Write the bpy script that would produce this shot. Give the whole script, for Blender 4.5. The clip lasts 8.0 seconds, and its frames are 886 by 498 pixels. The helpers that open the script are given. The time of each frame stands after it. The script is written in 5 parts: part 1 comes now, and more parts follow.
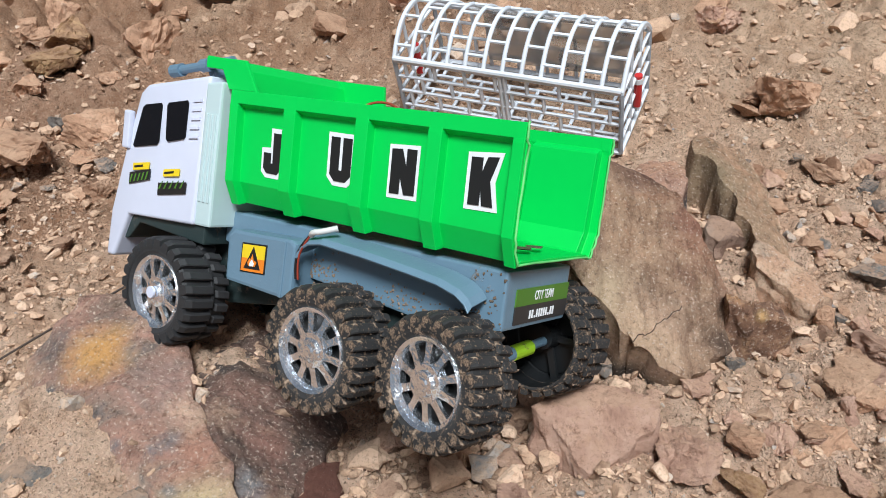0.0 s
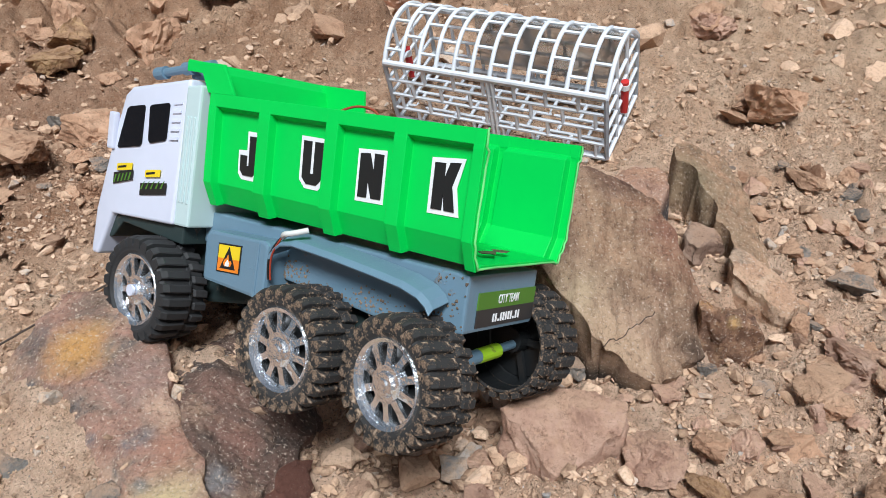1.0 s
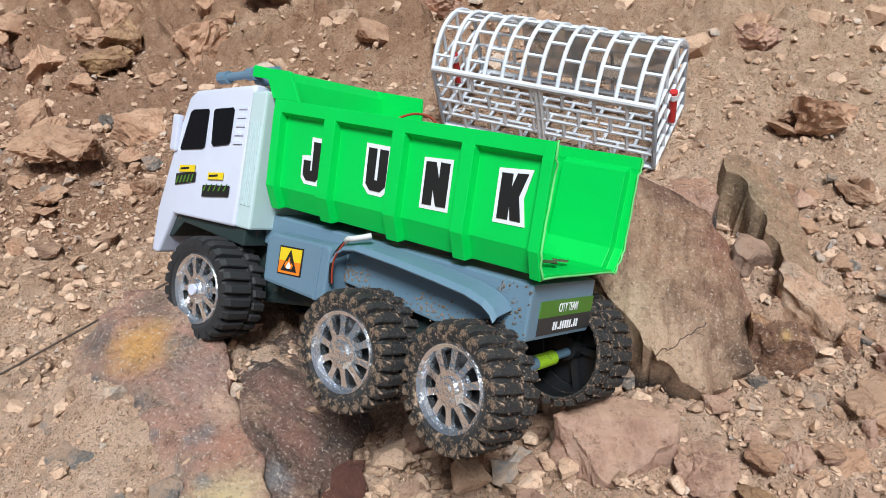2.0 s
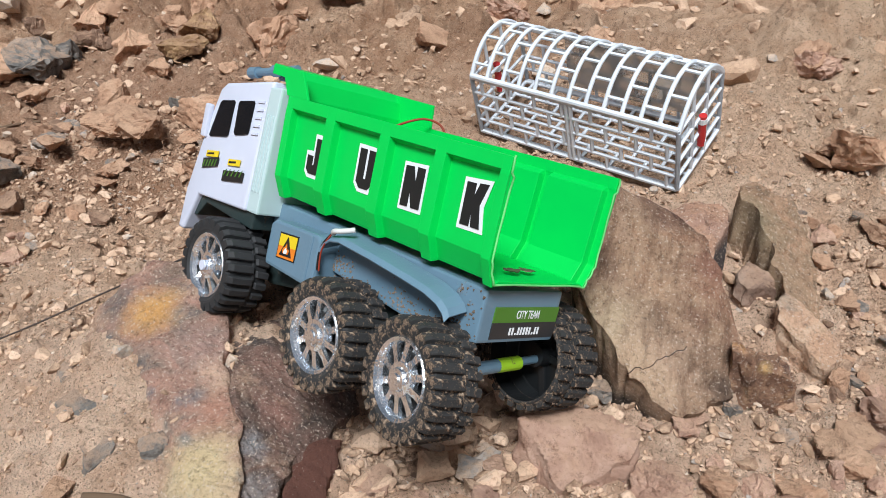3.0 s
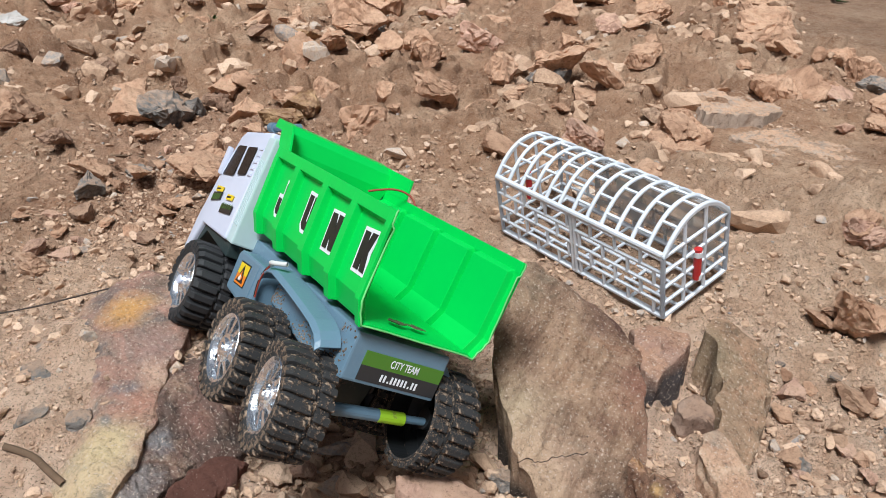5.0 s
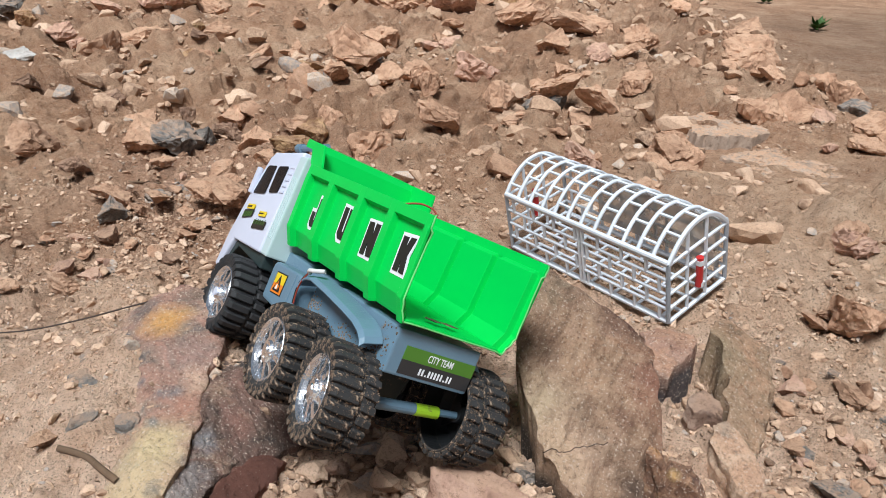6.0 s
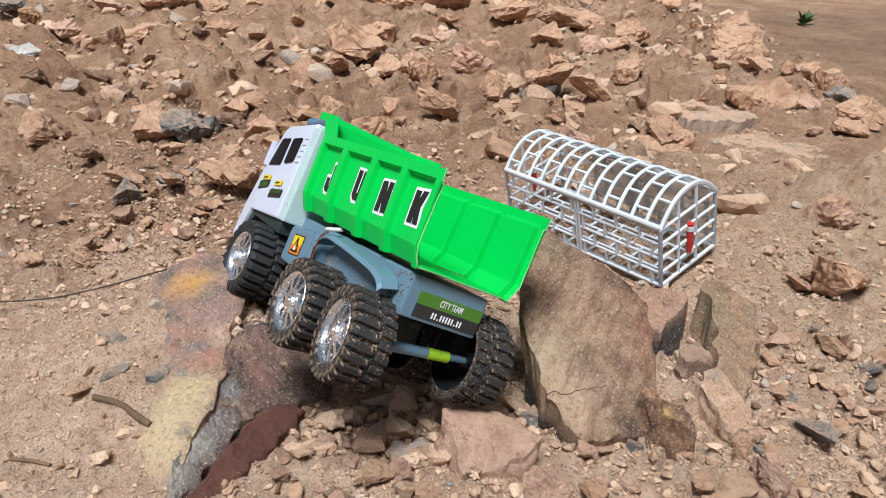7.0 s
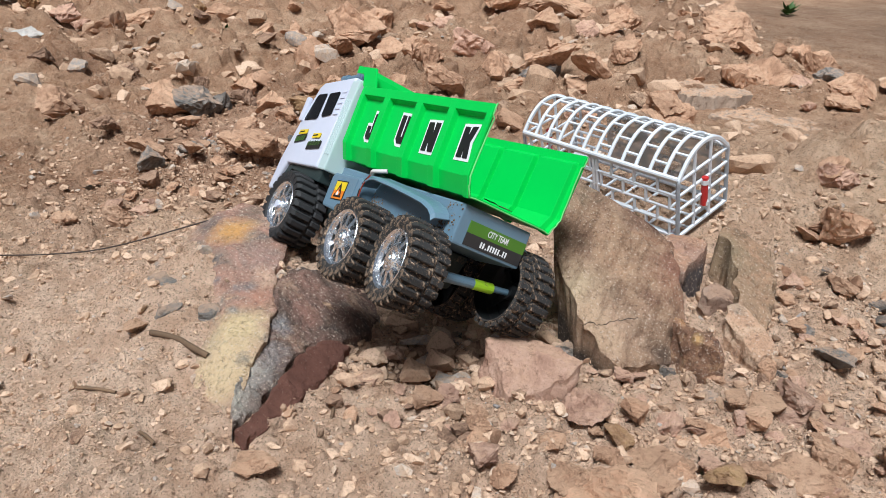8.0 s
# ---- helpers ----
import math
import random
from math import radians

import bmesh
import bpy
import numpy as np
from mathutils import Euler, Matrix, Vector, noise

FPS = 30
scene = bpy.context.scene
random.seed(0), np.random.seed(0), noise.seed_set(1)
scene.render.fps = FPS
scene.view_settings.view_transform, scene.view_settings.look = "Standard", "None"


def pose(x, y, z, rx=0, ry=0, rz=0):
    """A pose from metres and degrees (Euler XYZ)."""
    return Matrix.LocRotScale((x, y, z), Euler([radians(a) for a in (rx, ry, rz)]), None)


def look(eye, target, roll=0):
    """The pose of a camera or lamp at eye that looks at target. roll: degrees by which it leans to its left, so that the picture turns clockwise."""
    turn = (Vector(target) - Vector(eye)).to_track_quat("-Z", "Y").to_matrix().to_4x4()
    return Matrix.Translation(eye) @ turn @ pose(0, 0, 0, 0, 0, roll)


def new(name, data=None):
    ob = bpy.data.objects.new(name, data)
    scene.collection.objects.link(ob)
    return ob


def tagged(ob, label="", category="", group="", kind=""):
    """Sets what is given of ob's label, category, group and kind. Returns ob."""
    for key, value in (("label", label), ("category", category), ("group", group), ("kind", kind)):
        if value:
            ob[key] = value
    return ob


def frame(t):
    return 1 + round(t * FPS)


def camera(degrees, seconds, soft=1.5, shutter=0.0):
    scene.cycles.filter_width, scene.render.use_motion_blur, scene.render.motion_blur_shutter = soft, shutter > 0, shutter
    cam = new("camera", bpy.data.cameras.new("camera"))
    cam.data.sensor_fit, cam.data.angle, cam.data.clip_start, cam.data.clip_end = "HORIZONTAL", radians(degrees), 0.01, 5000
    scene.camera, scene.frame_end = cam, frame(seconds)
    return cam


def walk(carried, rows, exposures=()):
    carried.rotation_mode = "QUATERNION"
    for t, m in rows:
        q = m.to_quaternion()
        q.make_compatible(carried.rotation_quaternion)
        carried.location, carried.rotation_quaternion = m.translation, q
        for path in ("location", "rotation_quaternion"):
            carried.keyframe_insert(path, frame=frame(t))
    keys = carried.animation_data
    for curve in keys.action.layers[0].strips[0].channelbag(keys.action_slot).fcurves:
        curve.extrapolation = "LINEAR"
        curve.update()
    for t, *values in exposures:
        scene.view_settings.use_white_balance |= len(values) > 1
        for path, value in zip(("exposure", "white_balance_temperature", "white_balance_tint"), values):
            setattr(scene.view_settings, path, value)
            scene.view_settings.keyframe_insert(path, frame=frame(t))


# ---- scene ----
cam = camera(58.87, 8.0, 0.7)
PATH = [
    (0, (0.0115, -0.0190, 0.4247), (-0.0223, 1.4926, -0.5520), -0.83),
    (0.5, (0.0304, -0.0171, 0.4258), (-0.0185, 1.4947, -0.5499), -0.88),
    (1, (0.0322, -0.0228, 0.4283), (-0.0335, 1.4897, -0.5453), -0.69),
    (1.5, (0.0148, -0.0298, 0.4292), (-0.0697, 1.4830, -0.5426), -0.49),
    (2, (0.0142, -0.0275, 0.4345), (-0.0990, 1.4831, -0.5377), -0.41),
    (2.2, (0.0178, -0.0263, 0.4341), (-0.1264, 1.4823, -0.5372), -1.02),
    (3.3, (0.1003, -0.0465, 0.4482), (-0.3240, 1.4068, -0.5253), 2.34),
    (3.5, (0.1204, -0.0542, 0.4470), (-0.3820, 1.3715, -0.5302), 3.46),
    (4, (0.1604, -0.0621, 0.4466), (-0.4427, 1.3291, -0.5234), 6.26),
    (4.5, (0.1870, -0.0099, 0.4240), (-0.4546, 1.4293, -0.4461), 7.30),
    (5, (0.1937, -0.0359, 0.4364), (-0.4880, 1.4576, -0.3016), 6.81),
    (6.5, (0.1885, -0.0965, 0.4301), (-0.4802, 1.4368, -0.2345), 5.99),
    (7, (0.2016, -0.1211, 0.4206), (-0.4619, 1.4158, -0.2408), 5.85),
    (7.5, (0.1915, -0.1480, 0.4113), (-0.4613, 1.3947, -0.2472), 5.89),
    (8, (0.1842, -0.1733, 0.3886), (-0.4379, 1.3843, -0.2647), 6.07),
]
walk(cam, [(t, look(eye, target, roll)) for t, eye, target, roll in PATH], [(0.0, 0.0), (8.0, 0.0)])

# ---- sky and sun: bright overcast day ----
world = bpy.data.worlds.new("sky")
scene.world = world
world.use_nodes = True
wn = world.node_tree
sky = wn.nodes.new("ShaderNodeTexSky")
sky.sky_type, sky.sun_disc = "NISHITA", False
sky.sun_elevation, sky.sun_rotation = radians(61), radians(175)
sky.air_density, sky.dust_density = 1.0, 4.0
hsv = wn.nodes.new("ShaderNodeHueSaturation")
hsv.inputs["Saturation"].default_value = 0.6
wn.links.new(sky.outputs[0], hsv.inputs["Color"])
wn.links.new(hsv.outputs[0], wn.nodes["Background"].inputs[0])
wn.nodes["Background"].inputs[1].default_value = 0.048
sun = new("sun", bpy.data.lights.new("sun", "SUN"))
sun.data.energy, sun.data.angle, sun.data.color = 4.9, radians(18), (0.865, 0.945, 1.0)
sun.matrix_world = look((0.15, -1.3, 3.0), (0.0, 0.35, 0.0))


# ---- materials ----
def mat(name, rough=0.6, metal=0.0, spec=0.5):
    m = bpy.data.materials.new(name)
    m.use_nodes = True
    b = m.node_tree.nodes["Principled BSDF"]
    b.inputs["Roughness"].default_value, b.inputs["Metallic"].default_value = rough, metal
    b.inputs["Specular IOR Level"].default_value = spec
    return m, m.node_tree, b


def noise_node(nt, scale, detail=6.0, rough=0.6, coords="Object", distortion=0.0):
    place = nt.nodes.new("ShaderNodeNewGeometry" if coords == "Position" else "ShaderNodeTexCoord")
    n = nt.nodes.new("ShaderNodeTexNoise")
    n.inputs["Scale"].default_value, n.inputs["Detail"].default_value = scale, detail
    n.inputs["Roughness"].default_value, n.inputs["Distortion"].default_value = rough, distortion
    nt.links.new(place.outputs[coords], n.inputs["Vector"])
    return n.outputs["Fac"]


def ramp(nt, fac, stops):
    r = nt.nodes.new("ShaderNodeValToRGB")
    while len(r.color_ramp.elements) < len(stops):
        r.color_ramp.elements.new(0.5)
    for e, (p, c) in zip(r.color_ramp.elements, stops):
        e.position, e.color = p, (*c, 1) if len(c) == 3 else c
    nt.links.new(fac, r.inputs[0])
    return r.outputs[0]


def mix(nt, fac, a, b, mode="MIX"):
    m = nt.nodes.new("ShaderNodeMix")
    m.data_type, m.blend_type = "RGBA", mode
    for socket, v in ((m.inputs["Factor"], fac), (m.inputs["A"], a), (m.inputs["B"], b)):
        if isinstance(v, (int, float)):
            socket.default_value = v
        elif isinstance(v, tuple):
            socket.default_value = (*v, 1)
        else:
            nt.links.new(v, socket)
    return m.outputs["Result"]


def bump(nt, b, fac, strength=0.4, distance=0.001, before=None):
    n = nt.nodes.new("ShaderNodeBump")
    n.inputs["Strength"].default_value, n.inputs["Distance"].default_value = strength, distance
    nt.links.new(fac, n.inputs["Height"])
    if before:
        nt.links.new(before, n.inputs["Normal"])
    nt.links.new(n.outputs[0], b.inputs["Normal"])
    return n.outputs[0]


GREY, WHITE, BLACK = (0.5, 0.5, 0.5), (1, 1, 1), (0, 0, 0)


def sand_patch(nt, c, spot, reach, colour, coarse=16.0, wobble=0.3):
    """A tract of paler sand or darker earth, with a ragged edge."""
    tc = nt.nodes.new("ShaderNodeTexCoord")
    d = nt.nodes.new("ShaderNodeVectorMath")
    d.operation = "DISTANCE"
    nt.links.new(tc.outputs["Object"], d.inputs[0])
    d.inputs[1].default_value = spot
    add = nt.nodes.new("ShaderNodeMath")
    add.operation, add.inputs[1].default_value = "MULTIPLY_ADD", wobble
    nt.links.new(noise_node(nt, coarse, 6, 0.65), add.inputs[0])
    nt.links.new(d.outputs["Value"], add.inputs[2])
    half = nt.nodes.new("ShaderNodeMath")
    half.operation, half.inputs[1].default_value = "MULTIPLY", 0.5
    nt.links.new(add.outputs[0], half.inputs[0])
    return mix(nt, ramp(nt, half.outputs[0], [(0.5 * reach[0], WHITE), (0.5 * reach[1], BLACK)]), c, colour)


def dirt_material():
    m, nt, b = mat("dry_earth", 0.95, spec=0.2)
    big = noise_node(nt, 7, 5, 0.6)
    base = ramp(nt, big, [(0.30, (0.36, 0.205, 0.130)), (0.48, (0.55, 0.335, 0.215)), (0.66, (0.70, 0.475, 0.325))])
    base = sand_patch(nt, base, (-0.22, 0.16, 0.12), (0.24, 0.50), (0.92, 0.665, 0.50))
    base = sand_patch(nt, base, (0.28, 0.32, 0.14), (0.36, 0.74), (0.88, 0.62, 0.46))
    base = sand_patch(nt, base, (0.36, 0.72, 0.2), (0.20, 0.55), (0.78, 0.55, 0.385), 9.0)
    base = sand_patch(nt, base, (-0.42, 0.62, 0.12), (0.16, 0.42), (0.54, 0.33, 0.225))
    base = sand_patch(nt, base, (0.85, 2.3, 0.3), (0.8, 1.8), (0.27, 0.18, 0.125), 2.2, 1.2)
    mid = noise_node(nt, 45, 6, 0.65)
    c = mix(nt, ramp(nt, mid, [(0.35, BLACK), (0.62, WHITE)]), base, mix(nt, 1.0, base, (0.78, 0.70, 0.65), "MULTIPLY"))
    fine = noise_node(nt, 420, 4, 0.7)
    c = mix(nt, ramp(nt, fine, [(0.52, BLACK), (0.72, GREY)]), c, (0.86, 0.66, 0.50))
    c = mix(nt, ramp(nt, noise_node(nt, 210, 5, 0.7), [(0.28, (0.75, 0.75, 0.75)), (0.38, BLACK)]), c, (0.22, 0.125, 0.08))
    c = mix(nt, ramp(nt, noise_node(nt, 700, 2, 0.5), [(0.30, (0.8, 0.8, 0.8)), (0.40, BLACK)]), c, (0.16, 0.09, 0.055))
    # dark mottle in the colour stands in for tiny shadows between grains
    c = mix(nt, 1.0, c, ramp(nt, noise_node(nt, 170, 9, 0.8), [(0.34, (0.42, 0.36, 0.33)), (0.47, (0.97, 0.96, 0.95)), (0.62, WHITE)]), "MULTIPLY")
    nt.links.new(c, b.inputs["Base Color"])
    n1 = bump(nt, b, noise_node(nt, 230, 8, 0.8), 1.0, 0.0056)
    n2 = bump(nt, b, noise_node(nt, 520, 4, 0.75), 1.0, 0.0022, n1)
    bump(nt, b, noise_node(nt, 1100, 3, 0.7), 0.9, 0.0010, n2)
    return m


def rock_material(name, dark, mid_c, light, dust=0.55, scale=30.0):
    m, nt, b = mat(name, 0.9, spec=0.25)
    info = nt.nodes.new("ShaderNodeObjectInfo")
    n = noise_node(nt, scale, 7, 0.65, "Position", 0.6)
    c = ramp(nt, n, [(0.28, dark), (0.5, mid_c), (0.72, light)])
    shift = nt.nodes.new("ShaderNodeHueSaturation")
    val = nt.nodes.new("ShaderNodeMapRange")
    val.inputs["To Min"].default_value, val.inputs["To Max"].default_value = 0.82, 1.3
    nt.links.new(info.outputs["Random"], val.inputs["Value"])
    nt.links.new(val.outputs[0], shift.inputs["Value"])
    nt.links.new(c, shift.inputs["Color"])
    geo = nt.nodes.new("ShaderNodeNewGeometry")
    sep = nt.nodes.new("ShaderNodeSeparateXYZ")
    nt.links.new(geo.outputs["Normal"], sep.inputs[0])
    add = nt.nodes.new("ShaderNodeMath")
    add.operation = "MULTIPLY_ADD"
    nt.links.new(noise_node(nt, 60, 5, 0.7, "Position"), add.inputs[0])
    add.inputs[1].default_value = 1.6
    nt.links.new(sep.outputs[2], add.inputs[2])
    lay = ramp(nt, add.outputs[0], [(0.62, BLACK), (1.0, (dust, dust, dust))])
    lay.node.color_ramp.elements[0].position, lay.node.color_ramp.elements[1].position = 0.78, 0.99
    scl = nt.nodes.new("ShaderNodeMath")
    scl.operation, scl.inputs[1].default_value = "MULTIPLY", 0.55
    nt.links.new(add.outputs[0], scl.inputs[0])
    nt.links.new(scl.outputs[0], lay.node.inputs[0])
    c = mix(nt, lay, shift.outputs[0], (0.68, 0.425, 0.28))
    c = mix(nt, ramp(nt, noise_node(nt, 500, 4, 0.75, "Position"), [(0.30, (0.65, 0.65, 0.65)), (0.43, BLACK)]), c, dark)
    # a like mottle paints small crevice shadows into the stone's colour
    c = mix(nt, 1.0, c, ramp(nt, noise_node(nt, 140, 9, 0.8, "Position"), [(0.34, (0.48, 0.42, 0.39)), (0.46, (0.97, 0.96, 0.95)), (0.62, WHITE)]), "MULTIPLY")
    nt.links.new(c, b.inputs["Base Color"])
    n1 = bump(nt, b, noise_node(nt, 120, 9, 0.78, "Position"), 1.0, 0.0045)
    bump(nt, b, noise_node(nt, 700, 4, 0.7, "Position"), 0.7, 0.0008, n1)
    return m


def plastic(name, colour, rough=0.35, dirt=0.0, dirt_scale=60.0, vary=0.06, spec=0.5):
    m, nt, b = mat(name, rough, spec=spec)
    dark = tuple(v * (1 - vary) for v in colour)
    c = ramp(nt, noise_node(nt, 25, 4, 0.6), [(0.35, dark), (0.65, colour)])
    if dirt:
        f = ramp(nt, noise_node(nt, dirt_scale, 8, 0.72), [(0.70 - dirt * 0.42, BLACK), (0.78 - dirt * 0.40, WHITE)])
        tone = ramp(nt, noise_node(nt, 260, 4, 0.7), [(0.35, (0.13, 0.08, 0.05)), (0.6, (0.27, 0.18, 0.12)), (0.75, (0.50, 0.40, 0.30))])
        c = mix(nt, f, c, tone)
        rr = mix(nt, f, (rough,) * 3, (0.95,) * 3)
        nt.links.new(rr, b.inputs["Roughness"])
        bump(nt, b, mix(nt, 0.5, f, tone), 0.7, 0.0012)
    else:
        bump(nt, b, noise_node(nt, 350, 3, 0.6), 0.06, 0.0004)
    nt.links.new(c, b.inputs["Base Color"])
    return m


DIRT = dirt_material()
ROCK_TAN = rock_material("tan_stone", (0.34, 0.185, 0.115), (0.58, 0.345, 0.225), (0.76, 0.51, 0.36), 0.7)
ROCK_PINK = rock_material("pink_stone", (0.36, 0.20, 0.145), (0.60, 0.37, 0.275), (0.76, 0.52, 0.405), 0.5, 60.0)
ROCK_GREY = rock_material("grey_stone", (0.12, 0.115, 0.11), (0.25, 0.225, 0.205), (0.40, 0.35, 0.31), 0.6)
ROCK_BROWN = rock_material("brown_stone", (0.15, 0.088, 0.064), (0.32, 0.195, 0.135), (0.48, 0.32, 0.225), 0.45)
ROCK_OCHRE = rock_material("ochre_stone", (0.20, 0.10, 0.06), (0.38, 0.22, 0.12), (0.60, 0.40, 0.20), 0.3, 60.0)
ROCK_PALE = rock_material("pale_stone", (0.42, 0.40, 0.37), (0.60, 0.57, 0.54), (0.72, 0.70, 0.67), 0.15)
GREEN = plastic("green_plastic", (0.0, 0.56, 0.080), 0.42, spec=0.22)
LIP = plastic("frayed_green", (0.16, 0.66, 0.20), 0.6, vary=0.3)
CABWHITE = plastic("white_plastic", (0.61, 0.64, 0.76), 0.36)
CABBACK = plastic("milky_plastic", (0.50, 0.63, 0.64), 0.4)
BLUEGREY = plastic("blue_grey_plastic", (0.135, 0.225, 0.30), 0.38, 0.18, 45)
DARKGREY = plastic("dark_underbody", (0.02, 0.035, 0.035), 0.6, 0.3, 60)
WINDOW = plastic("black_window", (0.006, 0.006, 0.008), 0.25, spec=0.18)
TYRE = plastic("black_rubber", (0.028, 0.028, 0.030), 0.7, 0.08, 90, 0.4)
TYRE_MUD = plastic("muddy_rubber", (0.030, 0.029, 0.029), 0.8, 0.45, 260, 0.5)
CAGEWHITE = plastic("painted_bars", (0.74, 0.77, 0.82), 0.42, 0.10, 140, 0.15)
STICKWHITE = plastic("sticker_white", (0.78, 0.80, 0.82), 0.4)
STICKBLACK = plastic("sticker_black", (0.012, 0.013, 0.014), 0.4)
STICKYELLOW = plastic("sticker_yellow", (0.80, 0.58, 0.02), 0.4)
STICKORANGE = plastic("sticker_orange", (0.80, 0.22, 0.02), 0.4)
STICKRED = plastic("red_plastic", (0.55, 0.03, 0.03), 0.4)
STICKDULLRED = plastic("dull_red_wire", (0.30, 0.04, 0.02), 0.5)
STICKGREEN = plastic("label_green", (0.075, 0.205, 0.025), 0.45)
LABELGREY = plastic("label_dark", (0.03, 0.03, 0.032), 0.45)
LIME = plastic("lime_plastic", (0.36, 0.62, 0.03), 0.4, 0.2, 120)
SHEET = plastic("grey_tape", (0.62, 0.62, 0.60), 0.5, 0.12, 40)
FILM = plastic("clear_film", (0.60, 0.58, 0.55), 0.15, 0.10, 60, 0.3)
FILM.node_tree.nodes["Principled BSDF"].inputs["Alpha"].default_value = 0.45
CORD = plastic("dark_cord", (0.06, 0.04, 0.03), 0.8)
WOOD = plastic("dry_twig", (0.20, 0.12, 0.07), 0.85, 0.3, 150, 0.4)
LEAF = plastic("weed_leaf", (0.05, 0.12, 0.02), 0.6, vary=0.4)


def chrome():
    m, nt, b = mat("chrome", 0.18, 0.95)
    f = ramp(nt, noise_node(nt, 150, 6, 0.7), [(0.60, BLACK), (0.68, WHITE)])
    nt.links.new(mix(nt, f, (0.84, 0.88, 0.93), (0.40, 0.31, 0.23)), b.inputs["Base Color"])
    nt.links.new(mix(nt, f, (0.18,) * 3, (0.85,) * 3), b.inputs["Roughness"])
    nt.links.new(mix(nt, f, (0.95,) * 3, (0.05,) * 3), b.inputs["Metallic"])
    bump(nt, b, noise_node(nt, 260, 3, 0.6), 0.6, 0.0010)
    return m


CHROME = chrome()


# ---- mesh helpers ----
def mesh_from(name, verts, faces, smooth=False):
    me = bpy.data.meshes.new(name)
    me.from_pydata([tuple(v) for v in verts], [], [tuple(f) for f in faces])
    me.update()
    if smooth:
        for p in me.polygons:
            p.use_smooth = True
    return me


def finish(bm, name, smooth=False):
    bmesh.ops.recalc_face_normals(bm, faces=bm.faces)
    me = bpy.data.meshes.new(name)
    bm.to_mesh(me)
    bm.free()
    if smooth:
        for p in me.polygons:
            p.use_smooth = True
    return me


def part(name, data, material, parent, label=""):
    me = finish(data, name) if isinstance(data, bmesh.types.BMesh) else data
    if not me.materials:
        me.materials.append(material)
    ob = new(name, me)
    ob.parent = parent
    return tagged(ob, label)


def box(bm, x0, x1, y0, y1, z0, z1, bevel=0.0):
    m = Matrix.Translation(((x0 + x1) / 2, (y0 + y1) / 2, (z0 + z1) / 2)) @ Matrix.Diagonal((x1 - x0, y1 - y0, z1 - z0, 1))
    vs = bmesh.ops.create_cube(bm, size=1, matrix=m)["verts"]
    if bevel:
        es = list({e for v in vs for e in v.link_edges})
        bmesh.ops.bevel(bm, geom=es, offset=bevel, segments=2, affect="EDGES", profile=0.6)
    return bm


def rod(bm, a, b, r, seg=8):
    a, b = Vector(a), Vector(b)
    q = (b - a).to_track_quat("Z", "Y").to_matrix().to_4x4()
    bmesh.ops.create_cone(bm, cap_ends=True, segments=seg, radius1=r, radius2=r, depth=(b - a).length, matrix=Matrix.Translation((a + b) / 2) @ q)
    return bm


def prism(bm, pts, y0, y1, bevel=0.0):
    """Polygon of (x, z) extruded from y0 to y1."""
    lo = [bm.verts.new((x, y0, z)) for x, z in pts]
    hi = [bm.verts.new((x, y1, z)) for x, z in pts]
    fs = [bm.faces.new(lo), bm.faces.new(hi[::-1])]
    n = len(pts)
    for i in range(n):
        fs.append(bm.faces.new((lo[i], hi[i], hi[(i + 1) % n], lo[(i + 1) % n])))
    bmesh.ops.recalc_face_normals(bm, faces=fs)
    if bevel:
        es = list({e for f in fs for e in f.edges})
        bmesh.ops.bevel(bm, geom=es, offset=bevel, segments=2, affect="EDGES", profile=0.6)
    return bm


def tube(name, pts, r, material, label="", category="", parent=None, poly=False):
    cu = bpy.data.curves.new(name, "CURVE")
    cu.dimensions, cu.bevel_depth, cu.bevel_resolution, cu.resolution_u = "3D", r, 3, 8
    sp = cu.splines.new("POLY" if poly else "NURBS")
    sp.points.add(len(pts) - 1)
    for p, c in zip(sp.points, pts):
        p.co = (*c, 1)
    if not poly:
        sp.use_endpoint_u, sp.order_u = True, 3
    tmp = bpy.data.objects.new(name, cu)
    me = bpy.data.meshes.new_from_object(tmp)
    me.name = name
    bpy.data.objects.remove(tmp)
    for p in me.polygons:
        p.use_smooth = True
    me.materials.clear()
    me.materials.append(material)
    ob = new(name, me)
    ob.parent = parent
    return tagged(ob, label, category)


# ---- ground: one sheet of dry rubbly earth ----
def lattice(ix, iy, seed):
    h = (ix * 374761393 + iy * 668265263 + seed * 144665) & 0xFFFFFFFF
    h = ((h ^ (h >> 13)) * 1274126177) & 0xFFFFFFFF
    return ((h ^ (h >> 16)) & 0xFFFF) / 65535.0


def value_noise(x, y, seed):
    ix, iy = np.floor(x).astype(np.int64), np.floor(y).astype(np.int64)
    fx, fy = x - ix, y - iy
    ux, uy = fx * fx * (3 - 2 * fx), fy * fy * (3 - 2 * fy)
    a, b = lattice(ix, iy, seed), lattice(ix + 1, iy, seed)
    c, d = lattice(ix, iy + 1, seed), lattice(ix + 1, iy + 1, seed)
    return (a + (b - a) * ux) * (1 - uy) + (c + (d - c) * ux) * uy - 0.5


def fbm(x, y, scale, octaves=4, seed=0, gain=0.5):
    out, amp = np.zeros_like(x), 1.0
    for o in range(octaves):
        out = out + amp * value_noise(x * scale + 17.3 * o, y * scale - 9.1 * o, seed + o)
        scale, amp = scale * 2.03, amp * gain
    return out


def swell(x, y, a, cx, cy, r):
    return a * np.exp(-((x - cx) ** 2 + (y - cy) ** 2) / r ** 2)


def path_side(x, y):
    """1 on the smooth sandy track beyond the ridge, 0 on the rubble."""
    return 1 / (1 + np.exp(-np.clip((x * 0.9 + y * 0.36 - 0.76) * 30, -50, 50)))


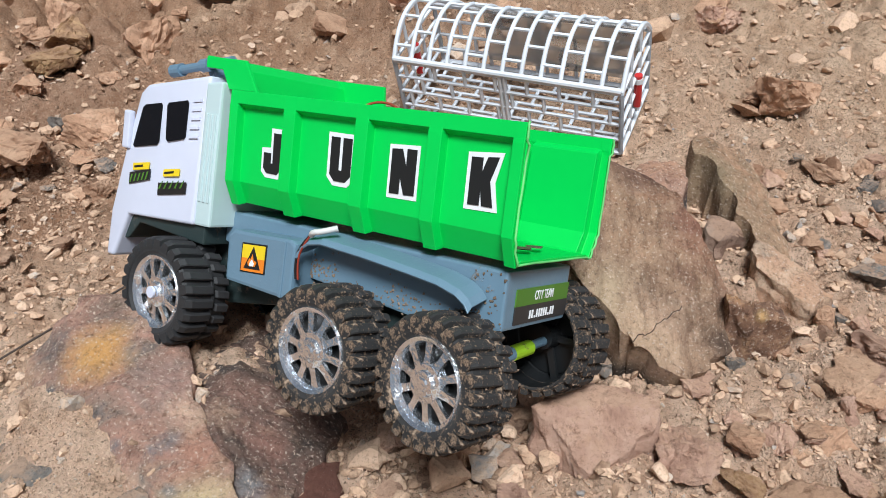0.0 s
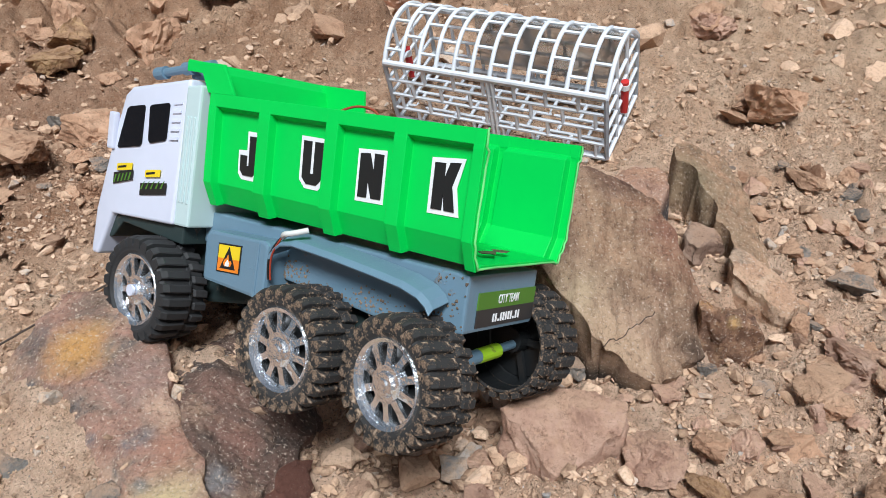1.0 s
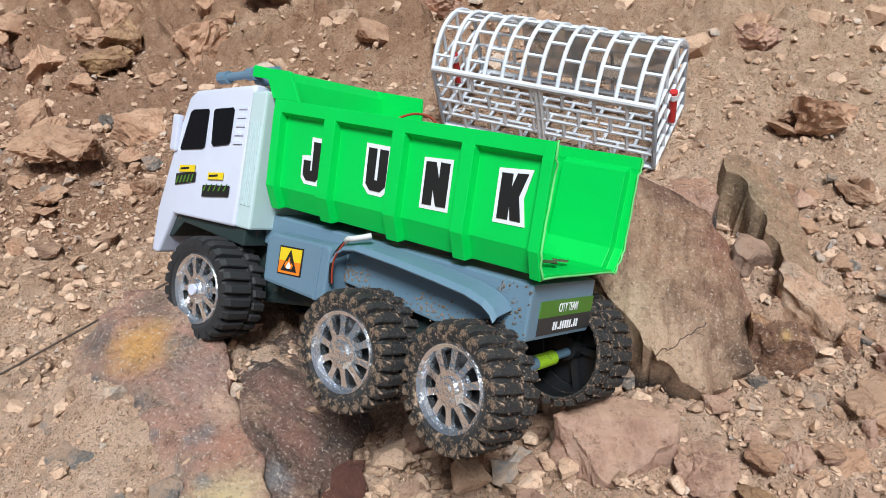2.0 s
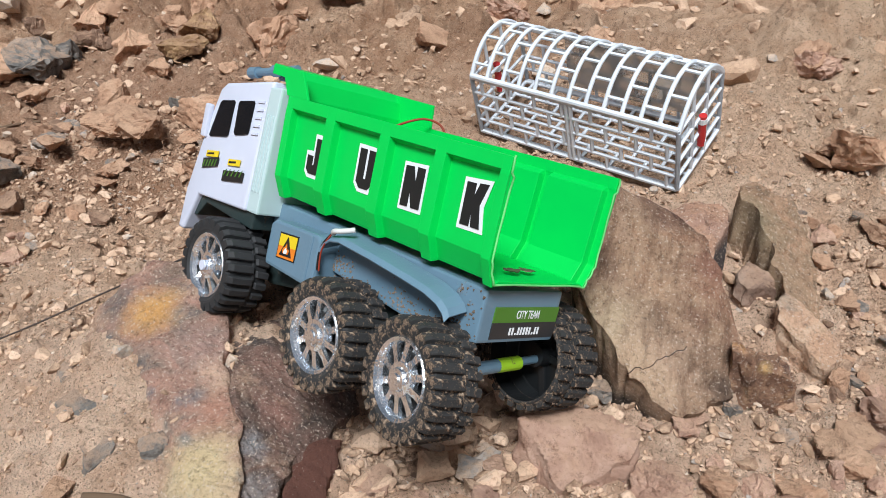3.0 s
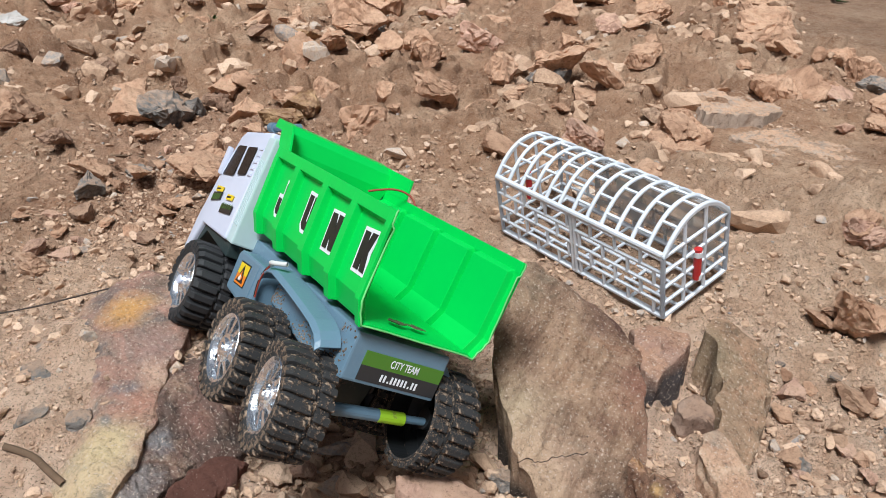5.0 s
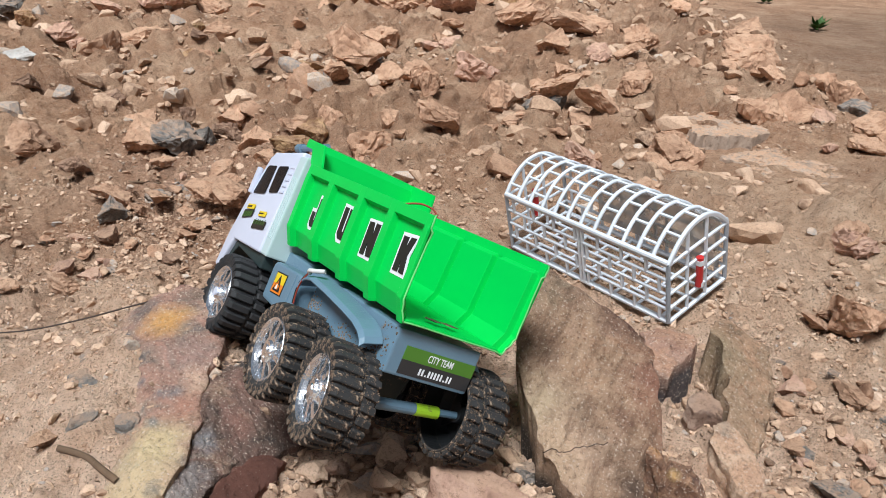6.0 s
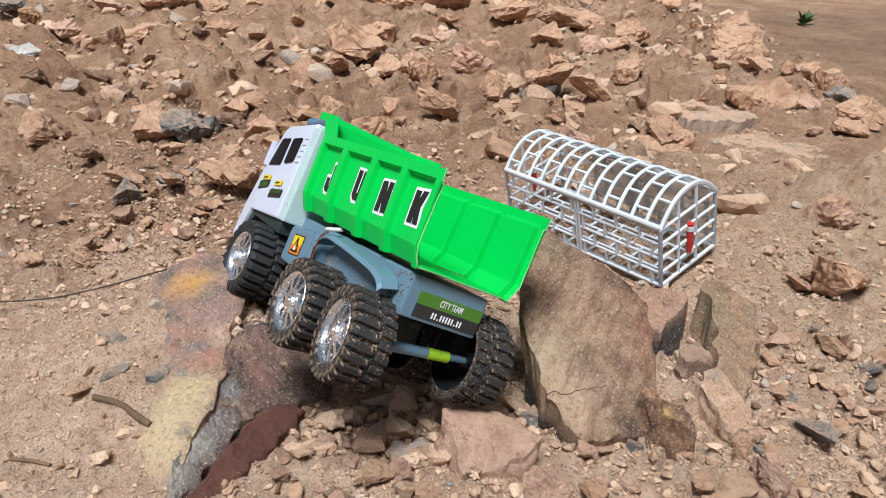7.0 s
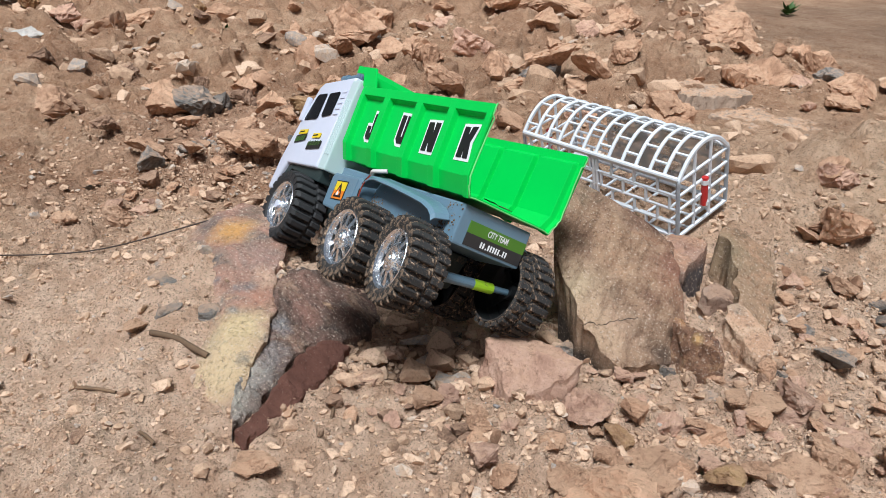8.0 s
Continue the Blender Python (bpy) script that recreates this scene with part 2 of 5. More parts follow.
def ground_base(x, y):
    z = 0.145 + 0.05 * np.clip(x, -1, 1) + 0.09 * (np.minimum(y, 1.5) - 0.5) + 0.05 * np.clip(y - 1.5, 0, 6)
    z = z + swell(x, y, 0.045, -0.16, 0.27, 0.075) + swell(x, y, 0.022, 0.21, 0.60, 0.15) + swell(x, y, 0.010, -0.15, 0.165, 0.075)
    return z + swell(x, y, 0.012, 0.0, 0.63, 0.12) + swell(x, y, -0.024, -0.01, 0.29, 0.07)


def lumps(x, y, scale, seed, share, height):
    """Half-buried broken stones and clods: tilted flat-topped lumps in jittered cells."""
    px, py = x * scale, y * scale
    ix, iy = np.floor(px).astype(np.int64), np.floor(py).astype(np.int64)
    out = np.zeros_like(px)
    for dx in (-1, 0, 1):
        for dy in (-1, 0, 1):
            cx, cy = ix + dx, iy + dy
            r1, r2, r3 = lattice(cx, cy, seed), lattice(cx, cy, seed + 1), lattice(cx, cy, seed + 2)
            r4, r5 = lattice(cx, cy, seed + 3), lattice(cx, cy, seed + 4)
            u, v = px - (cx + 0.2 + 0.6 * r1), py - (cy + 0.2 + 0.6 * r2)
            a = r4 * 6.283
            p, q = u * np.cos(a) + v * np.sin(a), v * np.cos(a) - u * np.sin(a)
            rad = 0.28 + 0.34 * r5
            d = np.maximum.reduce([np.abs(p), np.abs(q) * (1.1 + r1), np.abs(p * 0.6 + q * 0.8) * 1.05, np.abs(p * 0.7 - q * 0.7) * (0.9 + 0.3 * r2)])
            top = np.clip((rad - d) * 8.0, 0, 1) * (0.45 + 0.55 * r3) + np.clip((rad - d) * 8.0, 0, 0.5) * (p * (r1 - 0.5) + q * (r2 - 0.5)) * 1.5
            out = np.maximum(out, np.where(r5 * 7.3 % 1.0 < share, top, 0))
    return out * height


def ground_z(x, y):
    x, y = np.asarray(x, float), np.asarray(y, float)
    smooth = path_side(x, y)
    z = ground_base(x, y)
    away = np.clip((y - 0.52) * 3.0, 0, 1)
    sandy = np.clip(1 - np.hypot((x + 0.2) / 0.22, (y - 0.18) / 0.15), 0, 1)
    wx, wy = x + 0.006 * fbm(x, y, 40, 2, 61), y + 0.006 * fbm(x, y, 40, 2, 67)
    rough = 0.034 * fbm(x, y, 4.5, 3, 3) * (0.12 + 0.88 * away) + 0.010 * fbm(x, y, 22, 3, 11)
    rough = rough + away * (lumps(wx, wy, 4.6, 131, 0.45, 0.030) + lumps(wx, wy, 9, 101, 0.6, 0.024) + lumps(wx, wy, 19, 151, 0.6, 0.015))
    rough = rough + (1 - sandy) * (lumps(wx, wy, 45, 201, 0.35, 0.006) + lumps(wx, wy, 95, 251, 0.4, 0.0032))
    rough = rough + (0.003 + 0.0035 * (1 - sandy)) * fbm(x, y, 110, 3, 37) + 0.016 * np.clip(fbm(x, y, 30, 3, 51), -0.1, 0.12)
    level = np.clip(1.6 - np.hypot((x - 0.15) / 0.15, (y - 1.0) / 0.14), 0, 1)
    return z + rough * (1 - 0.85 * smooth) * (1 - 0.72 * level)


def graded(lo, hi, a, b, fine, far):
    core = np.arange(a, b, fine)
    left, step, v = [], fine, a
    while v > lo:
        step *= far
        v -= step
        left.append(v)
    right, step, v = [], fine, core[-1]
    while v < hi:
        step *= far
        v += step
        right.append(v)
    return np.r_[left[::-1], core, right]


def build_ground():
    xs = graded(-60, 60, -0.75, 0.42, 0.0028, 1.035)
    ys = graded(-30, 90, 0.02, 0.95, 0.0028, 1.018)
    X, Y = np.meshgrid(xs, ys)
    Z = ground_z(X, Y)
    far = np.clip((np.hypot(X, Y) - 8) / 10, 0, 1)
    Z = Z * (1 - far) + far * 0.5
    n, m = X.shape
    co = np.stack([X, Y, Z], -1).reshape(-1, 3)
    i = np.arange(n * m).reshape(n, m)
    quads = np.stack([i[:-1, :-1], i[:-1, 1:], i[1:, 1:], i[1:, :-1]], -1).reshape(-1, 4)
    me = bpy.data.meshes.new("ground")
    me.vertices.add(len(co))
    me.vertices.foreach_set("co", co.ravel())
    me.loops.add(quads.size)
    me.loops.foreach_set("vertex_index", quads.ravel().astype(np.int32))
    me.polygons.add(len(quads))
    me.polygons.foreach_set("loop_start", (np.arange(len(quads)) * 4).astype(np.int32))
    me.polygons.foreach_set("use_smooth", np.ones(len(quads), bool))
    me.update(calc_edges=True)
    me.materials.append(DIRT)
    tagged(new("ground", me), "dry reddish-brown rubbly earth with sand and clods", "ground", kind="structure")


build_ground()


# ---- stones ----
def stone_mesh(seed, flat=0.6, points=16, sharp=0.07, rough=0.06):
    """A broken stone about 1 across: a hull of random points with worn edges and an uneven skin."""
    rnd = random.Random(seed)
    bm = bmesh.new()
    for _ in range(points):
        v = Vector((rnd.gauss(0, 1), rnd.gauss(0, 1), rnd.gauss(0, 1))).normalized() * rnd.uniform(0.85, 1.0)
        bm.verts.new((v.x * 0.5, v.y * 0.5, v.z * 0.5 * flat))
    hull = bmesh.ops.convex_hull(bm, input=bm.verts)
    loose = [v for v in bm.verts if not v.link_faces]
    bmesh.ops.delete(bm, geom=loose, context="VERTS")
    bmesh.ops.dissolve_limit(bm, angle_limit=radians(14), verts=bm.verts, edges=bm.edges)
    bmesh.ops.bevel(bm, geom=list(bm.edges), offset=sharp * 0.3, segments=2, affect="EDGES", profile=0.6)
    bmesh.ops.triangulate(bm, faces=bm.faces)
    for _ in range(3):
        long = [e for e in bm.edges if e.calc_length() > 0.075]
        if long:
            bmesh.ops.subdivide_edges(bm, edges=long, cuts=1)
            bmesh.ops.triangulate(bm, faces=bm.faces)
    off = Vector((seed * 3.1, seed * 1.7, 0))
    for v in bm.verts:
        p = v.co * 3.5 + off
        v.co += v.co.normalized() * rough * (noise.noise(p) + 0.7 * noise.noise(p * 2.7) + 0.6 * noise.noise(p * 6.5) + 0.4 * noise.noise(p * 14))
    return finish(bm, "stone")


STONES = {}


def stone_data(kind, material):
    key = (kind, material.name)
    if key not in STONES:
        me = stone_mesh(kind, (0.75, 0.5, 0.62, 0.42, 0.85, 0.55)[kind % 6], 10 + kind % 6, 0.07, 0.06)
        me.materials.append(material)
        STONES[key] = me
    return STONES[key]


LABELS = {"tan_stone": "dusty tan broken stone half sunk in earth", "pink_stone": "pinkish dusty angular stone lying on rubble",
          "grey_stone": "dark grey angular stone on dry earth", "brown_stone": "dark brown weathered stone on dry earth",
          "ochre_stone": "yellowish ochre stone among the rubble", "pale_stone": "pale whitish block of stone on earth"}


def stone(x, y, size, material, kind=0, turn=0.0, lift=0.12, stretch=(1, 1, 1), tilt=(0, 0), z=None, label=""):
    me = stone_data(kind, material)
    h = float(ground_z(x, y)) if z is None else z
    ob = new("stone", me)
    ob.matrix_world = pose(x, y, h + lift * size, tilt[0], tilt[1], turn) @ Matrix.Diagonal((size * stretch[0], size * stretch[1], size * stretch[2], 1))
    return tagged(ob, label or LABELS[material.name], "stone", "stones of the rubble")


# ---- the large slabs ----
def slab_grain(x, y, seed, rough):
    p = Vector((x, y, 0)) * 45 + Vector((seed, 0, 0))
    step = noise.noise(p * 0.9 + Vector((3, 7, 1)))
    return rough * (noise.noise(p) + 0.7 * noise.noise(p * 2.6) + 0.55 * noise.noise(p * 6) + 0.4 * noise.noise(p * 13) + (0.6 if step > 0.12 else 0.0))


def slab(name, outline, top, depth, material, label, seed=1, rough=0.0018, cuts=4, under=0.0):
    """A broken slab: an outline in plan, a height function for its face, cut off below."""
    bm = bmesh.new()
    f = bm.faces.new([bm.verts.new((x, y, 0)) for x, y in outline])
    bmesh.ops.triangulate(bm, faces=[f])
    for _ in range(9):
        long = [e for e in bm.edges if e.calc_length() > 0.0032]
        if not long or len(bm.verts) > 7000:
            break
        bmesh.ops.subdivide_edges(bm, edges=long, cuts=1)
        bmesh.ops.triangulate(bm, faces=bm.faces)
    edge = [e for e in bm.edges if e.is_boundary]
    rim = {v for e in edge for v in e.verts}
    for v in bm.verts:
        p = v.co * 45 + Vector((seed, 0, 0))
        z = top(v.co.x, v.co.y) + slab_grain(v.co.x, v.co.y, seed, rough)
        if v in rim:
            v.co += Vector((noise.noise(p * 2 + Vector((9, 0, 0))), noise.noise(p * 2 + Vector((0, 9, 0))), 0)) * 0.0045
            z -= 0.0014
        v.co.z = z
    rows = edge
    mid = (sum(x for x, y in outline) / len(outline), sum(y for x, y in outline) / len(outline))
    for k in range(9):
        ext = bmesh.ops.extrude_edge_only(bm, edges=rows)["geom"]
        rows = [g for g in ext if isinstance(g, bmesh.types.BMEdge)]
        for v in {v for e in rows for v in e.verts}:
            p = v.co * 60 + Vector((0, seed, k))
            v.co.z -= depth / 9
            v.co.x += (mid[0] - v.co.x) * under
            v.co.y += (mid[1] - v.co.y) * under
            v.co.x += 0.0022 * noise.noise(p) + 0.0012 * noise.noise(p * 4)
            v.co.y += 0.0022 * noise.noise(p + Vector((5, 5, 5))) + 0.0012 * noise.noise(p * 4 + Vector((8, 1, 2)))
    bottom = [e for e in rows if e.is_valid]
    bmesh.ops.contextual_create(bm, geom=bottom)
    me = finish(bm, name)
    me.materials.append(material)
    ob = new(name, me)
    return tagged(ob, label, "rock slab")


def slab_material(name, tints, dust, scale=14.0, contrast=0.5):
    m, nt, b = mat(name, 0.85, spec=0.3)
    c = ramp(nt, noise_node(nt, scale, 6, 0.62, distortion=1.2), tints)
    c = mix(nt, ramp(nt, noise_node(nt, 95, 7, 0.7), [(0.35, BLACK), (0.7, (contrast,) * 3)]), c, mix(nt, 1.0, c, (0.55, 0.5, 0.48), "MULTIPLY"))
    c = mix(nt, ramp(nt, noise_node(nt, 24, 7, 0.7), [(dust[0], BLACK), (dust[1], WHITE)]), c, (0.60, 0.42, 0.31))
    c = mix(nt, ramp(nt, noise_node(nt, 480, 5, 0.75), [(0.32, (0.7, 0.7, 0.7)), (0.44, BLACK)]), c, mix(nt, 1.0, c, (0.42, 0.36, 0.33), "MULTIPLY"))
    c = mix(nt, ramp(nt, noise_node(nt, 620, 2, 0.6), [(0.65, BLACK), (0.73, (0.4, 0.4, 0.4))]), c, (0.60, 0.48, 0.39))
    nt.links.new(c, b.inputs["Base Color"])
    n1 = bump(nt, b, noise_node(nt, 80, 9, 0.78), 1.0, 0.0045)
    bump(nt, b, noise_node(nt, 520, 5, 0.75), 1.0, 0.0014, n1)
    return m


def patch(nt, c, spot, radius, colour, soft=0.5, scale=70.0, amount=0.03):
    """A stain or painted shade of one colour round a spot, with a ragged edge."""
    tc = nt.nodes.new("ShaderNodeTexCoord")
    d = nt.nodes.new("ShaderNodeVectorMath")
    d.operation = "DISTANCE"
    nt.links.new(tc.outputs["Object"], d.inputs[0])
    d.inputs[1].default_value = spot
    add = nt.nodes.new("ShaderNodeMath")
    add.operation = "MULTIPLY_ADD"
    nt.links.new(noise_node(nt, scale, 10, 0.78, distortion=0.6), add.inputs[0])
    add.inputs[1].default_value = amount
    nt.links.new(d.outputs["Value"], add.inputs[2])
    div = nt.nodes.new("ShaderNodeMath")
    div.operation, div.inputs[1].default_value = "DIVIDE", 2 * (radius + amount * 0.5)
    nt.links.new(add.outputs[0], div.inputs[0])
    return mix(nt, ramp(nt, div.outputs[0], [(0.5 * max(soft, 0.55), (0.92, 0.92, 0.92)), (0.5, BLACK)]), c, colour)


def stained_or_shaded(m, spots, keep=0.35):
    """Lay stains and painted shade over a slab material's colour, under its grain."""
    nt = m.node_tree
    b = nt.nodes["Principled BSDF"]
    c0 = b.inputs["Base Color"].links[0].from_socket
    c = c0
    for spot in spots:
        c = patch(nt, c, *spot)
    c = mix(nt, keep, c, mix(nt, 1.0, c, mix(nt, 0.5, c0, (0.4, 0.4, 0.4)), "OVERLAY"))
    # mottled weathering and dark pits
    c = mix(nt, 1.0, c, ramp(nt, noise_node(nt, 85, 11, 0.82, distortion=0.5), [(0.32, (0.50, 0.46, 0.44)), (0.43, (0.95, 0.92, 0.90)), (0.60, (1.0, 1.0, 1.0))]), "MULTIPLY")
    c = mix(nt, 1.0, c, ramp(nt, noise_node(nt, 260, 8, 0.8), [(0.36, (0.52, 0.46, 0.43)), (0.47, (0.98, 0.97, 0.96)), (0.58, WHITE)]), "MULTIPLY")
    c = mix(nt, ramp(nt, noise_node(nt, 330, 6, 0.8), [(0.32, (0.8, 0.8, 0.8)), (0.41, BLACK)]), c, (0.09, 0.07, 0.06))
    c = mix(nt, ramp(nt, noise_node(nt, 600, 3, 0.7), [(0.58, BLACK), (0.66, (0.8, 0.8, 0.8))]), c, (0.82, 0.66, 0.53))
    nt.links.new(c, b.inputs["Base Color"])
    return m


def streaked(m, scale, amount=0.6):
    """Long weathering streaks along the slab's bedding, laid over its colour."""
    nt = m.node_tree
    b = nt.nodes["Principled BSDF"]
    tc, mp, n = (nt.nodes.new("ShaderNode" + k) for k in ("TexCoord", "Mapping", "TexNoise"))
    mp.inputs["Scale"].default_value = scale
    mp.inputs["Rotation"].default_value = (0, 0, radians(-14))
    n.inputs["Scale"].default_value, n.inputs["Detail"].default_value, n.inputs["Roughness"].default_value = 1.0, 8.0, 0.7
    nt.links.new(tc.outputs["Object"], mp.inputs["Vector"])
    nt.links.new(mp.outputs[0], n.inputs["Vector"])
    dark = ramp(nt, n.outputs["Fac"], [(0.36, (1 - amount, 1 - amount * 1.1, 1 - amount * 1.15)), (0.50, (0.92, 0.90, 0.88)), (0.62, (1, 1, 1))])
    nt.links.new(mix(nt, 1.0, b.inputs["Base Color"].links[0].from_socket, dark, "MULTIPLY"), b.inputs["Base Color"])
    return m


SLAB_BROWN = stained_or_shaded(slab_material("brown_slab", [(0.30, (0.31, 0.22, 0.155)), (0.45, (0.51, 0.345, 0.245)), (0.58, (0.62, 0.445, 0.315)), (0.72, (0.62, 0.40, 0.27))], (0.60, 0.74), 22.0), [
    ((0.088, 0.318, 0.175), 0.030, (0.70, 0.57, 0.41), 0.2, 60.0, 0.04), ((0.110, 0.300, 0.16), 0.036, (0.76, 0.57, 0.42), 0.2, 60.0, 0.04),
    ((0.150, 0.365, 0.19), 0.030, (0.40, 0.20, 0.145), 0.2, 60.0, 0.05), ((0.122, 0.395, 0.21), 0.034, (0.20, 0.10, 0.08), 0.2, 60.0, 0.05), ((0.163, 0.340, 0.175), 0.020, (0.38, 0.21, 0.15), 0.2, 60.0, 0.04), ((0.140, 0.335, 0.180), 0.012, (0.30, 0.16, 0.12), 0.2, 60.0, 0.05),
    # last two spots: dark rock, plus the overhang's shade painted into the colour
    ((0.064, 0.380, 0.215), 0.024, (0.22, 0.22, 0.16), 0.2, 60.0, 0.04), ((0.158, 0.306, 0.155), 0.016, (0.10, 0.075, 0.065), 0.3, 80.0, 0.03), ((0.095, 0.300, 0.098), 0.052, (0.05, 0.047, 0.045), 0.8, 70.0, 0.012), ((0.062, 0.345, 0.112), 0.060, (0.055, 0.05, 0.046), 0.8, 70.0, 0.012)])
streaked(SLAB_BROWN, (150, 26, 60), 0.42)
VEINED = stained_or_shaded(slab_material("veined_slab", [(0.30, (0.20, 0.205, 0.215)), (0.42, (0.46, 0.34, 0.28)), (0.55, (0.58, 0.36, 0.285)), (0.68, (0.72, 0.54, 0.42))], (0.50, 0.62), 34.0), [
    ((-0.150, 0.186, 0.135), 0.026, (0.86, 0.64, 0.48), 0.2, 60.0, 0.04), ((-0.172, 0.210, 0.14), 0.022, (0.86, 0.64, 0.48), 0.2, 60.0, 0.04), ((-0.190, 0.232, 0.15), 0.018, (0.84, 0.62, 0.46), 0.2, 60.0, 0.04), ((-0.140, 0.216, 0.145), 0.014, (0.84, 0.62, 0.46), 0.2, 60.0, 0.03),
    ((-0.105, 0.160, 0.134), 0.030, (0.86, 0.65, 0.47), 0.3, 60.0, 0.05), ((-0.090, 0.170, 0.136), 0.042, (0.88, 0.70, 0.47), 0.4, 50.0, 0.04), ((-0.104, 0.202, 0.142), 0.028, (0.86, 0.70, 0.45), 0.3), ((-0.110, 0.232, 0.148), 0.018, (0.60, 0.34, 0.25), 0.3), ((-0.124, 0.240, 0.148), 0.009, (0.24, 0.26, 0.29), 0.6), ((-0.132, 0.233, 0.148), 0.007, (0.24, 0.26, 0.29), 0.6),
    ((-0.080, 0.205, 0.14), 0.007, (0.17, 0.19, 0.21), 0.7), ((-0.080, 0.178, 0.136), 0.008, (0.20, 0.21, 0.20), 0.6), ((-0.106, 0.186, 0.14), 0.006, (0.33, 0.34, 0.30), 0.5),
    ((-0.134, 0.265, 0.158), 0.022, (0.56, 0.38, 0.33), 0.3), ((-0.122, 0.256, 0.154), 0.014, (0.80, 0.58, 0.45), 0.3),
    ((-0.168, 0.280, 0.168), 0.022, (0.80, 0.47, 0.17), 0.3, 45.0, 0.03), ((-0.148, 0.236, 0.150), 0.006, (0.22, 0.25, 0.28), 0.6), ((-0.152, 0.252, 0.155), 0.005, (0.22, 0.25, 0.28), 0.6), ((-0.118, 0.215, 0.146), 0.006, (0.24, 0.27, 0.30), 0.5), ((-0.170, 0.312, 0.17), 0.018, (0.13, 0.13, 0.11), 0.5), ((-0.142, 0.308, 0.17), 0.016, (0.13, 0.13, 0.11), 0.5), ((-0.192, 0.285, 0.165), 0.013, (0.16, 0.165, 0.17)), ((-0.150, 0.268, 0.16), 0.010, (0.26, 0.13, 0.11))])
SLAB_DARK = stained_or_shaded(slab_material("dark_ledge", [(0.30, (0.14, 0.12, 0.115)), (0.45, (0.25, 0.175, 0.145)), (0.58, (0.31, 0.19, 0.155)), (0.72, (0.42, 0.35, 0.30))], (0.56, 0.70), 30.0), [
    ((-0.074, 0.175, 0.135), 0.020, (0.66, 0.64, 0.60), 0.3, 60.0, 0.03), ((-0.070, 0.200, 0.138), 0.017, (0.54, 0.54, 0.54), 0.3, 60.0, 0.03), ((-0.085, 0.222, 0.142), 0.012, (0.44, 0.45, 0.47), 0.3, 60.0, 0.03),
    ((-0.064, 0.150, 0.130), 0.020, (0.66, 0.64, 0.58), 0.3, 60.0, 0.03), ((-0.080, 0.250, 0.145), 0.018, (0.46, 0.25, 0.20), 0.3, 60.0, 0.03), ((-0.095, 0.275, 0.150), 0.020, (0.42, 0.25, 0.20), 0.3, 60.0, 0.03)])
# the dark grey spot covers the block's right side below its top
BLOCK_A = stained_or_shaded(rock_material("pink_block", (0.33, 0.19, 0.14), (0.48, 0.31, 0.24), (0.57, 0.42, 0.34)), [((0.160, 0.422, 0.150), 0.034, (0.10, 0.098, 0.105), 0.75, 70.0, 0.012)])
BLOCK_B = stained_or_shaded(rock_material("olive_block", (0.22, 0.15, 0.10), (0.42, 0.30, 0.205), (0.56, 0.41, 0.29)), [((0.170, 0.43, 0.19), 0.030, (0.42, 0.33, 0.22), 0.3), ((0.19, 0.40, 0.17), 0.025, (0.46, 0.33, 0.225), 0.3)])
RUSTY = stained_or_shaded(rock_material("rusty_stone", (0.13, 0.075, 0.055), (0.32, 0.19, 0.13), (0.62, 0.42, 0.27), 0.3, 110.0), [((0.157, 0.321, 0.176), 0.006, (0.78, 0.42, 0.12), 0.6), ((0.172, 0.312, 0.168), 0.005, (0.84, 0.60, 0.30), 0.5, 120.0, 0.008), ((0.182, 0.318, 0.162), 0.006, (0.20, 0.13, 0.13), 0.5, 120.0, 0.01)])
SLAB_RED = slab_material("red_brown_slab", [(0.3, (0.15, 0.062, 0.045)), (0.6, (0.23, 0.10, 0.072)), (0.8, (0.30, 0.15, 0.11))], (0.74, 0.86))
SALMON = stained_or_shaded(rock_material("salmon_block", (0.45, 0.29, 0.21), (0.70, 0.48, 0.35), (0.82, 0.64, 0.51), 0.35), [((0.188, 0.374, 0.166), 0.012, (0.40, 0.39, 0.33), 0.5)])
SALMON_DULL = rock_material("dull_pink_block", (0.26, 0.16, 0.12), (0.46, 0.30, 0.225), (0.58, 0.42, 0.33), 0.4)
PLATE_GREY = rock_material("dusty_grey_plate", (0.24, 0.18, 0.14), (0.40, 0.30, 0.235), (0.60, 0.45, 0.35), 0.95, 14.0)
CRACK = plastic("crack_dark", (0.03, 0.018, 0.012), 0.9)


def right_top(x, y):
    z = 0.1625 - 0.373 * (x - 0.1056) + 0.711 * (y - 0.2983)
    return z - 2.2 * max(0.0, y - 0.365) ** 2 * 8 - 0.6 * max(0.0, x - 0.14) ** 2 * 10


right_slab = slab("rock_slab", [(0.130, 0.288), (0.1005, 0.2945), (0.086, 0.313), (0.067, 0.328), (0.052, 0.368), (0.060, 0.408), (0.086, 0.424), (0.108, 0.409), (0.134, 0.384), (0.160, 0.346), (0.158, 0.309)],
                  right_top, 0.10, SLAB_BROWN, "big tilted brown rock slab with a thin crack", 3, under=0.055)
crack = tube("crack", [(x, y, right_top(x, y) + slab_grain(x, y, 3, 0.0018) + 0.0001) for x, y in [(0.1010 + 0.031 * k / 30 + 0.0008 * noise.noise(Vector((k * 0.31, 4.2, 0))), 0.2955 + 0.0245 * k / 30 + 0.0020 * noise.noise(Vector((k * 0.23, 0, 1.7)))) for k in range(31)]], 0.00024, CRACK, "thin dark crack", parent=right_slab, poly=True)


